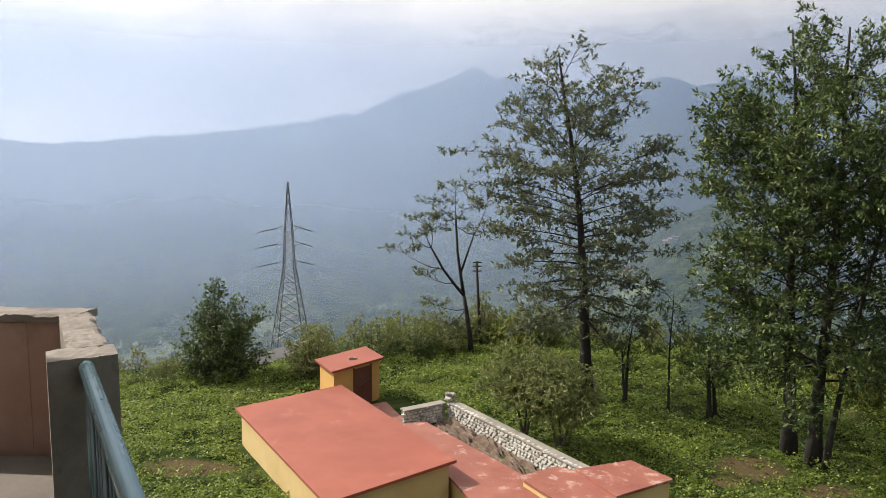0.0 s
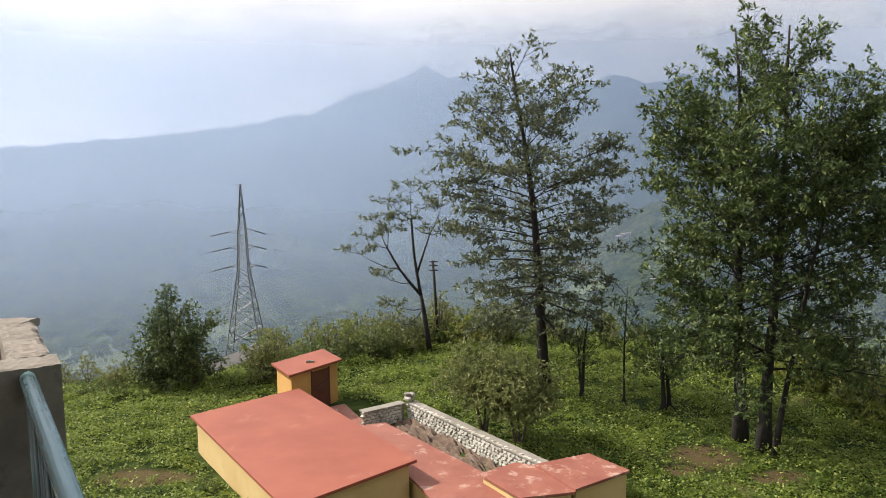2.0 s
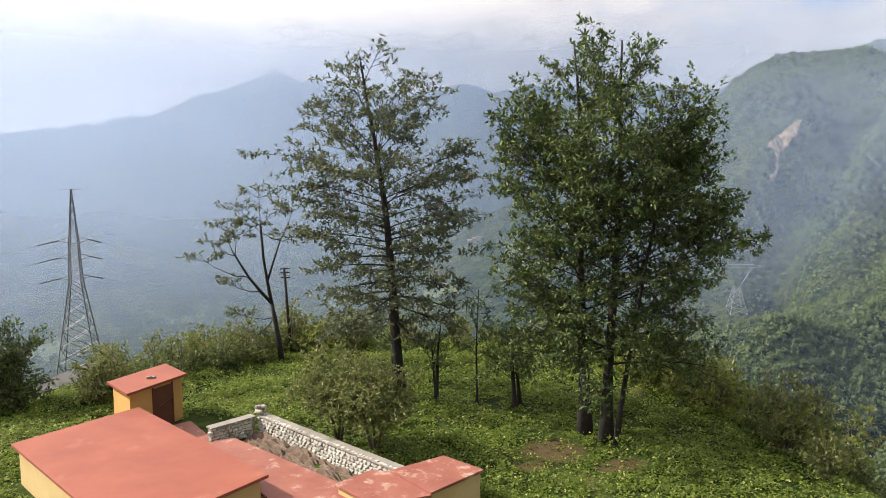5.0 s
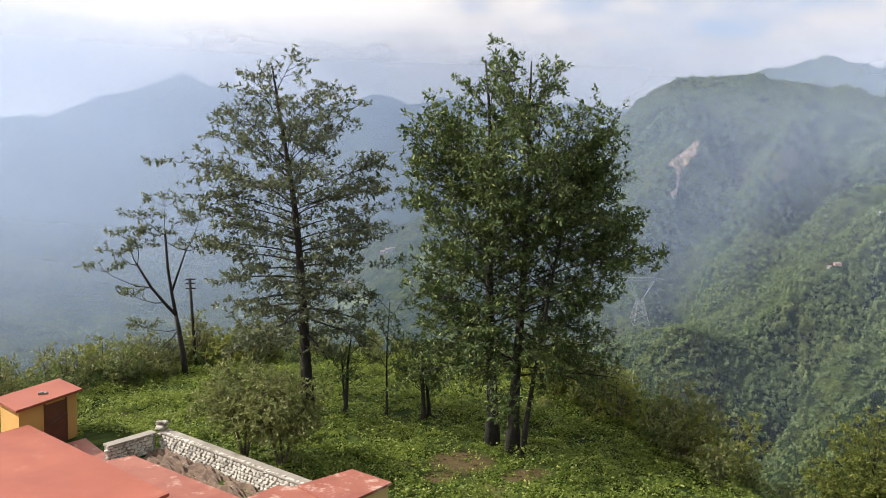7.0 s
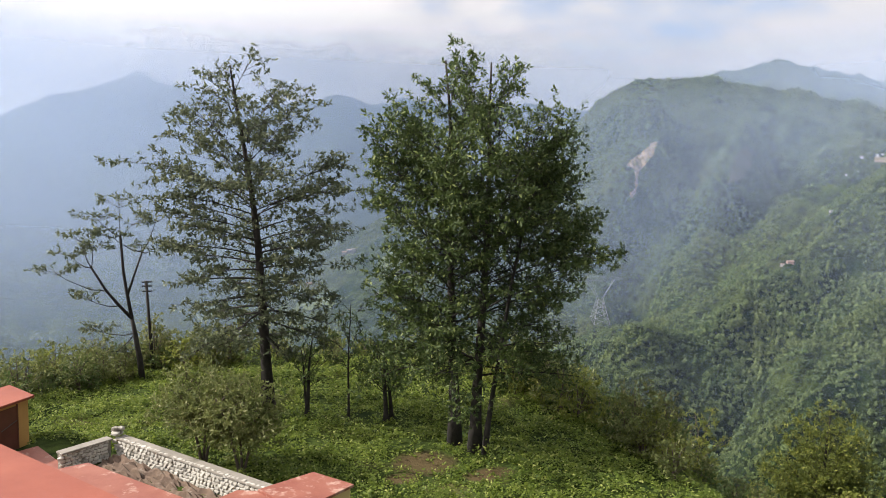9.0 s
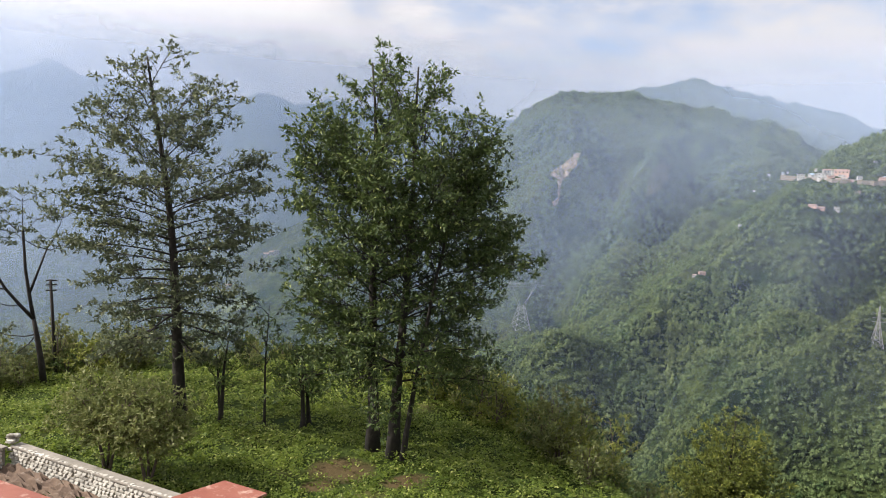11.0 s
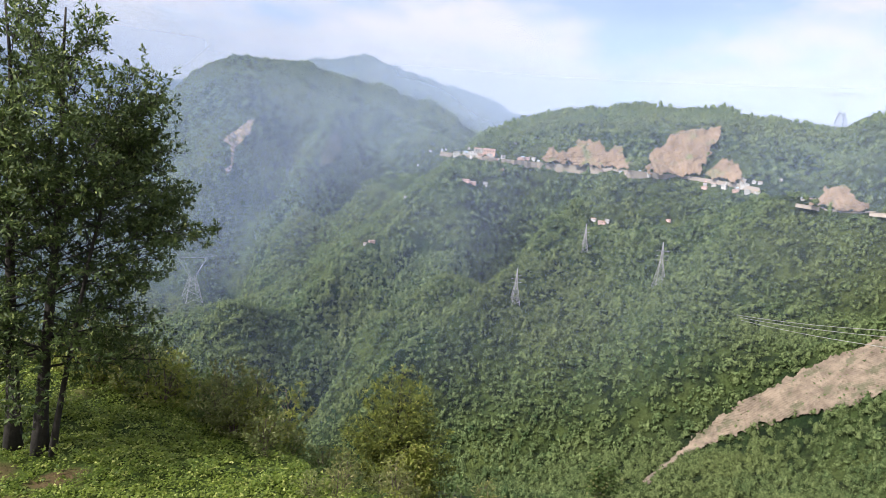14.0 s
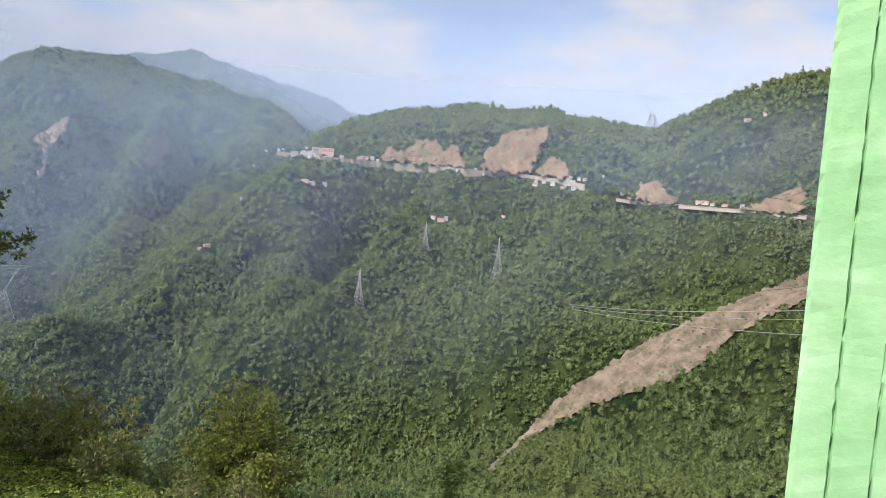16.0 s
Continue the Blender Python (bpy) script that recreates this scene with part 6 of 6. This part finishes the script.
def far_pylon(az, el_base, el_top, label, wide=0.0, dist=None, steel=None):
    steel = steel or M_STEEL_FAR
    r = dist or reach(az, el_base, 150, 2300)
    x, y = r * math.sin(radians(az)), r * math.cos(radians(az))
    z = EYE + r * math.tan(radians(el_base))
    h = r * (math.tan(radians(el_top)) - math.tan(radians(el_base)))
    root = empty("distant_pylon", x, y, z)
    root.rotation_euler = (0, 0, -radians(az) + 0.35)
    t = max(0.05, r * (0.00022 if wide else 0.00016))
    if not wide:
        lattice(root, "tower", None, 4, t, steel, 7, h * 0.05, h * 0.24, h * 0.62)
        lattice(root, "tower", None, 4, t, steel, 5, 0.15, h * 0.05, h * 0.38, h * 0.62)
        for f in (0.60, 0.70, 0.80):
            for s in (-1, 1):
                bm = bmesh.new()
                tube(bm, ((0, 0, h * f), (s * h * 0.15, 0, h * f + 0.3)), t, 4)
                tube(bm, ((0, 0, h * f + h * 0.03), (s * h * 0.15, 0, h * f + 0.3)), t * 0.8, 4)
                part("cross_arm", bm, steel, root)
    else:
        # a wide portal tower: a waist that opens into a broad beam
        lattice(root, "tower", None, 4, t, steel, 5, h * 0.10, h * 0.30, h * 0.45)
        for s in (-1, 1):
            bm = bmesh.new()
            for o in (-0.04, 0.04):
                tube(bm, ((s * h * 0.04, o * h, h * 0.45), (s * h * (0.24 + o), o * h, h * 0.80)), t, 4)
            tube(bm, ((s * h * 0.10, 0, h * 0.55), (s * h * 0.26, 0, h * 0.80)), t * 0.7, 4)
            part("fork", bm, steel, root)
            bm = bmesh.new()
            tube(bm, ((s * h * 0.26, 0, h * 0.85), (s * h * 0.22, 0, h)), t, 4)
            part("horn", bm, steel, root)
        bm = bmesh.new()
        for zz in (0.80, 0.86):
            tube(bm, ((-h * wide, 0, h * (0.83 if zz < 0.85 else 0.835)), (-h * 0.25, 0, h * zz), (h * 0.25, 0, h * zz), (h * wide, 0, h * (0.83 if zz < 0.85 else 0.835))), t, 4)
        for i in range(13):
            a = -0.25 + 0.5 * i / 12
            tube(bm, ((a * h, 0, h * 0.80), ((a + 0.04) * h, 0, h * 0.86)), t * 0.6, 4)
        beam = part("beam", bm, steel, root)
        for a in (-wide, 0.0, wide):
            bm = bmesh.new()
            tube(bm, ((a * h, 0, h * 0.82), (a * h, 0, h * 0.72)), t * 1.4, 5)
            part("insulator", bm, M_WIRE, beam)
    return tagged(root, label, "pylon", "pylons on the far hillside")


# a grey between the near pylon's steel and the paler far one
M_STEEL_MID = surface("mid_grey_steel", (0.16, 0.17, 0.18), (0.24, 0.25, 0.26), 1.0, 0.5, 6.0, 0.001, metal=0.2)
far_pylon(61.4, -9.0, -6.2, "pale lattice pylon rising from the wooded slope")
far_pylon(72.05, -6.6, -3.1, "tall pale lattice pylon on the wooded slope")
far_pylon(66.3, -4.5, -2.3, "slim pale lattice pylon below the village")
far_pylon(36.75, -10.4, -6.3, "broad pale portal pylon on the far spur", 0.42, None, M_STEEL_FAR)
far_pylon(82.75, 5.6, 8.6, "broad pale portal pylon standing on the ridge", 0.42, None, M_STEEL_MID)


def crest_trees():
    """A fringe of trees along the skyline of the village ridge."""
    rng = np.random.default_rng(31)
    n = 560
    az = rng.uniform(57, 97, n)
    P, R, T = [], [], []
    for a in az:
        rs = np.linspace(560, 1180, 160)
        zz = land(rs * math.sin(radians(a)), rs * math.cos(radians(a)))
        k = int(np.argmax((zz - EYE) / rs))
        r = rs[k] + rng.uniform(-14, 4)
        x, y = r * math.sin(radians(a)), r * math.cos(radians(a))
        s = rng.uniform(1.0, 2.8)
        P.append((x, y, float(land(x, y)) + s * rng.uniform(0.9, 2.3)))
        R.append(s)
        T.append(rng.uniform(0.9, 2.0))
    ob = crowns("skyline_trees", np.array(P), np.array(R), np.array(T), 5, 30)
    tagged(ob, "dark trees fringing the skyline of the village ridge", "trees", kind="stuff")


crest_trees()


def cable_at(az, el, d):
    v = bearing(az, 0) * d
    return Vector((v.x, v.y, EYE + d * math.tan(radians(el))))


for el0, el1 in ((-7.7, -5.25), (-7.8, -6.05), (-7.9, -7.45)):
    wire("power_line", cable_at(76.6, el0, 330), cable_at(100.0, el1, 170), 2.5, 0.08, "thin pale power line crossing the wooded slope", M_STEEL_FAR)


def scree_litter():
    """Boulders and low bushes strewn over the scree."""
    rng = np.random.default_rng(41)
    P, R, B, Q = [], [], [], []
    for _ in range(3200):
        az, el = rng.uniform(72, 98), rng.uniform(-21, -1.5)
        if not bool(inside(np.array([az]), np.array([el]), SCREE)[0]):
            continue
        r = reach(az, el, 80, 900) - 1.5
        x, y, z = r * math.sin(radians(az)), r * math.cos(radians(az)), EYE + r * math.tan(radians(el))
        if rng.uniform(0, 1) < 0.5:
            P.append((x, y, z))
            R.append(rng.uniform(0.2, 0.6))
        else:
            B.append((x, y, z))
            Q.append(rng.uniform(0.15, 0.5))
    ob = crowns("scree_bushes", np.array(P), np.array(R), np.full(len(P), 0.8), 6, 14, None, 0.42, OCTA)
    tagged(ob, "low dark bushes scattered over the scree", "bushes", kind="stuff")
    BV, BF = ICO1
    n = len(B)
    V = BV[None] * (1 + 0.25 * rng.standard_normal((n, len(BV), 1))) * np.array(Q)[:, None, None] + np.array(B)[:, None, :]
    F = BF[None] + (np.arange(n) * len(BV))[:, None, None]
    ob = build("scree_boulders", V.reshape(-1, 3), F.reshape(-1, 3), M_SCREE)
    tagged(ob, "pale boulders scattered over the scree", "boulders", kind="stuff")


scree_litter()


# ---------- fields in the valley, the road bend by the pylon ----------
M_FIELD = surface("terraced_field", (0.045, 0.07, 0.025), (0.13, 0.15, 0.06), 0.03, 0.95, 0.1, 1.0, (0.03, 0.05, 0.02), 0.03, (0.48, 0.58))
for poly in ([(-26, -13.6), (-24, -12.9), (-20.5, -12.7), (-19, -13.3), (-21, -14.2), (-25, -14.4)],
             [(-17.2, -12.3), (-15.5, -11.7), (-12.6, -11.9), (-12.9, -12.6), (-15.5, -12.8)],
             [(-7.5, -11.0), (-5.8, -10.5), (-2.8, -10.8), (-4.0, -11.3)], [(5.0, -10.2), (7.5, -9.6), (9.0, -9.9), (7.0, -10.6)],
             [(12.5, -9.6), (15.0, -8.6), (17.0, -8.9), (14.5, -10.0)], [(19.0, -6.4), (20.6, -5.4), (22.0, -5.7), (21.0, -7.0)]):
    bare_slope("terraced_field", poly, M_FIELD, "pale green terraced fields on the valley floor", 0.10, 12.0, 600, 2400, 1.1, "field")


def polar(az, el, d):
    v = bearing(az) * d
    return Vector((v.x, v.y, EYE + d * math.tan(radians(el))))


def pylon_road():
    """A bend of road on a stone-edged bank below the terrace, beside the pylon."""
    out = [polar(-15.2, -14.55, 96), polar(-13.2, -13.85, 108), polar(-11.2, -13.4, 116), polar(-9.4, -13.2, 122)]
    near = [polar(-14.5, -15.9, 84), polar(-12.8, -14.75, 98), polar(-11.0, -14.0, 108), polar(-9.4, -13.6, 116)]
    bm = bmesh.new()
    top = [[bm.verts.new(p) for p in row] for row in (out, near)]
    low = [[bm.verts.new(p - Vector((0, 0, 5))) for p in row] for row in (out, near)]
    for k in range(3):
        bm.faces.new((top[0][k], top[0][k + 1], top[1][k + 1], top[1][k]))
        bm.faces.new((top[1][k], top[1][k + 1], low[1][k + 1], low[1][k]))
        bm.faces.new((top[0][k], low[0][k], low[0][k + 1], top[0][k + 1]))
    bm.faces.new((top[0][0], top[1][0], low[1][0], low[0][0]))
    tagged(part("road_bend", bm, M_TARMAC), "grey road bend on a stone bank below the terrace", "road", kind="structure")
    for i in range(9):
        f = i / 8
        p = near[0].lerp(out[0], f)
        bm = bmesh.new()
        prism(bm, [(p.x - 0.45, p.y - 0.45), (p.x + 0.45, p.y - 0.45), (p.x + 0.45, p.y + 0.45), (p.x - 0.45, p.y + 0.45)], p.z - 0.2, p.z + 0.75, 0.08)
        tagged(part("kerb_stone", bm, M_COPING), "whitewashed kerb stone along the road bend", "kerb stone", "kerb stones of the road bend")
    root = empty("roadside_shed")
    a, b = polar(-15.6, -15.3, 80), polar(-13.9, -16.5, 74)
    quad = strip((a.x, a.y), (b.x, b.y), 3.4)
    bm = bmesh.new()
    prism(bm, quad, min(a.z, b.z) - 3.5, b.z)
    part("wall", bm, M_COPING, root)
    bm = bmesh.new()
    prism(bm, inset(quad, -0.4), b.z, b.z + 0.25, 0.03)
    part("roof", bm, M_TIN, root)
    tagged(root, "small roadside shed with a rusty brown roof", "shed")


pylon_road()


def stone_heap():
    rng = np.random.default_rng(9)
    for k in range(7):
        bm = bmesh.new()
        bmesh.ops.create_icosphere(bm, subdivisions=1, radius=1.0)
        s = rng.uniform(0.08, 0.14)
        c = Vector((0.30 + rng.uniform(-0.16, 0.16), 26.2 + rng.uniform(-0.12, 0.12), -7.0 + (0.05 if k < 5 else 0.19)))
        for v in bm.verts:
            v.co = c + Vector((v.co.x * s * 1.3, v.co.y * s, v.co.z * s * 0.75)) * rng.uniform(0.8, 1.2)
        tagged(part("loose_stone", bm, M_STONE), "loose whitewashed stone piled on the wall corner", "stone", "stones on the wall corner")


stone_heap()
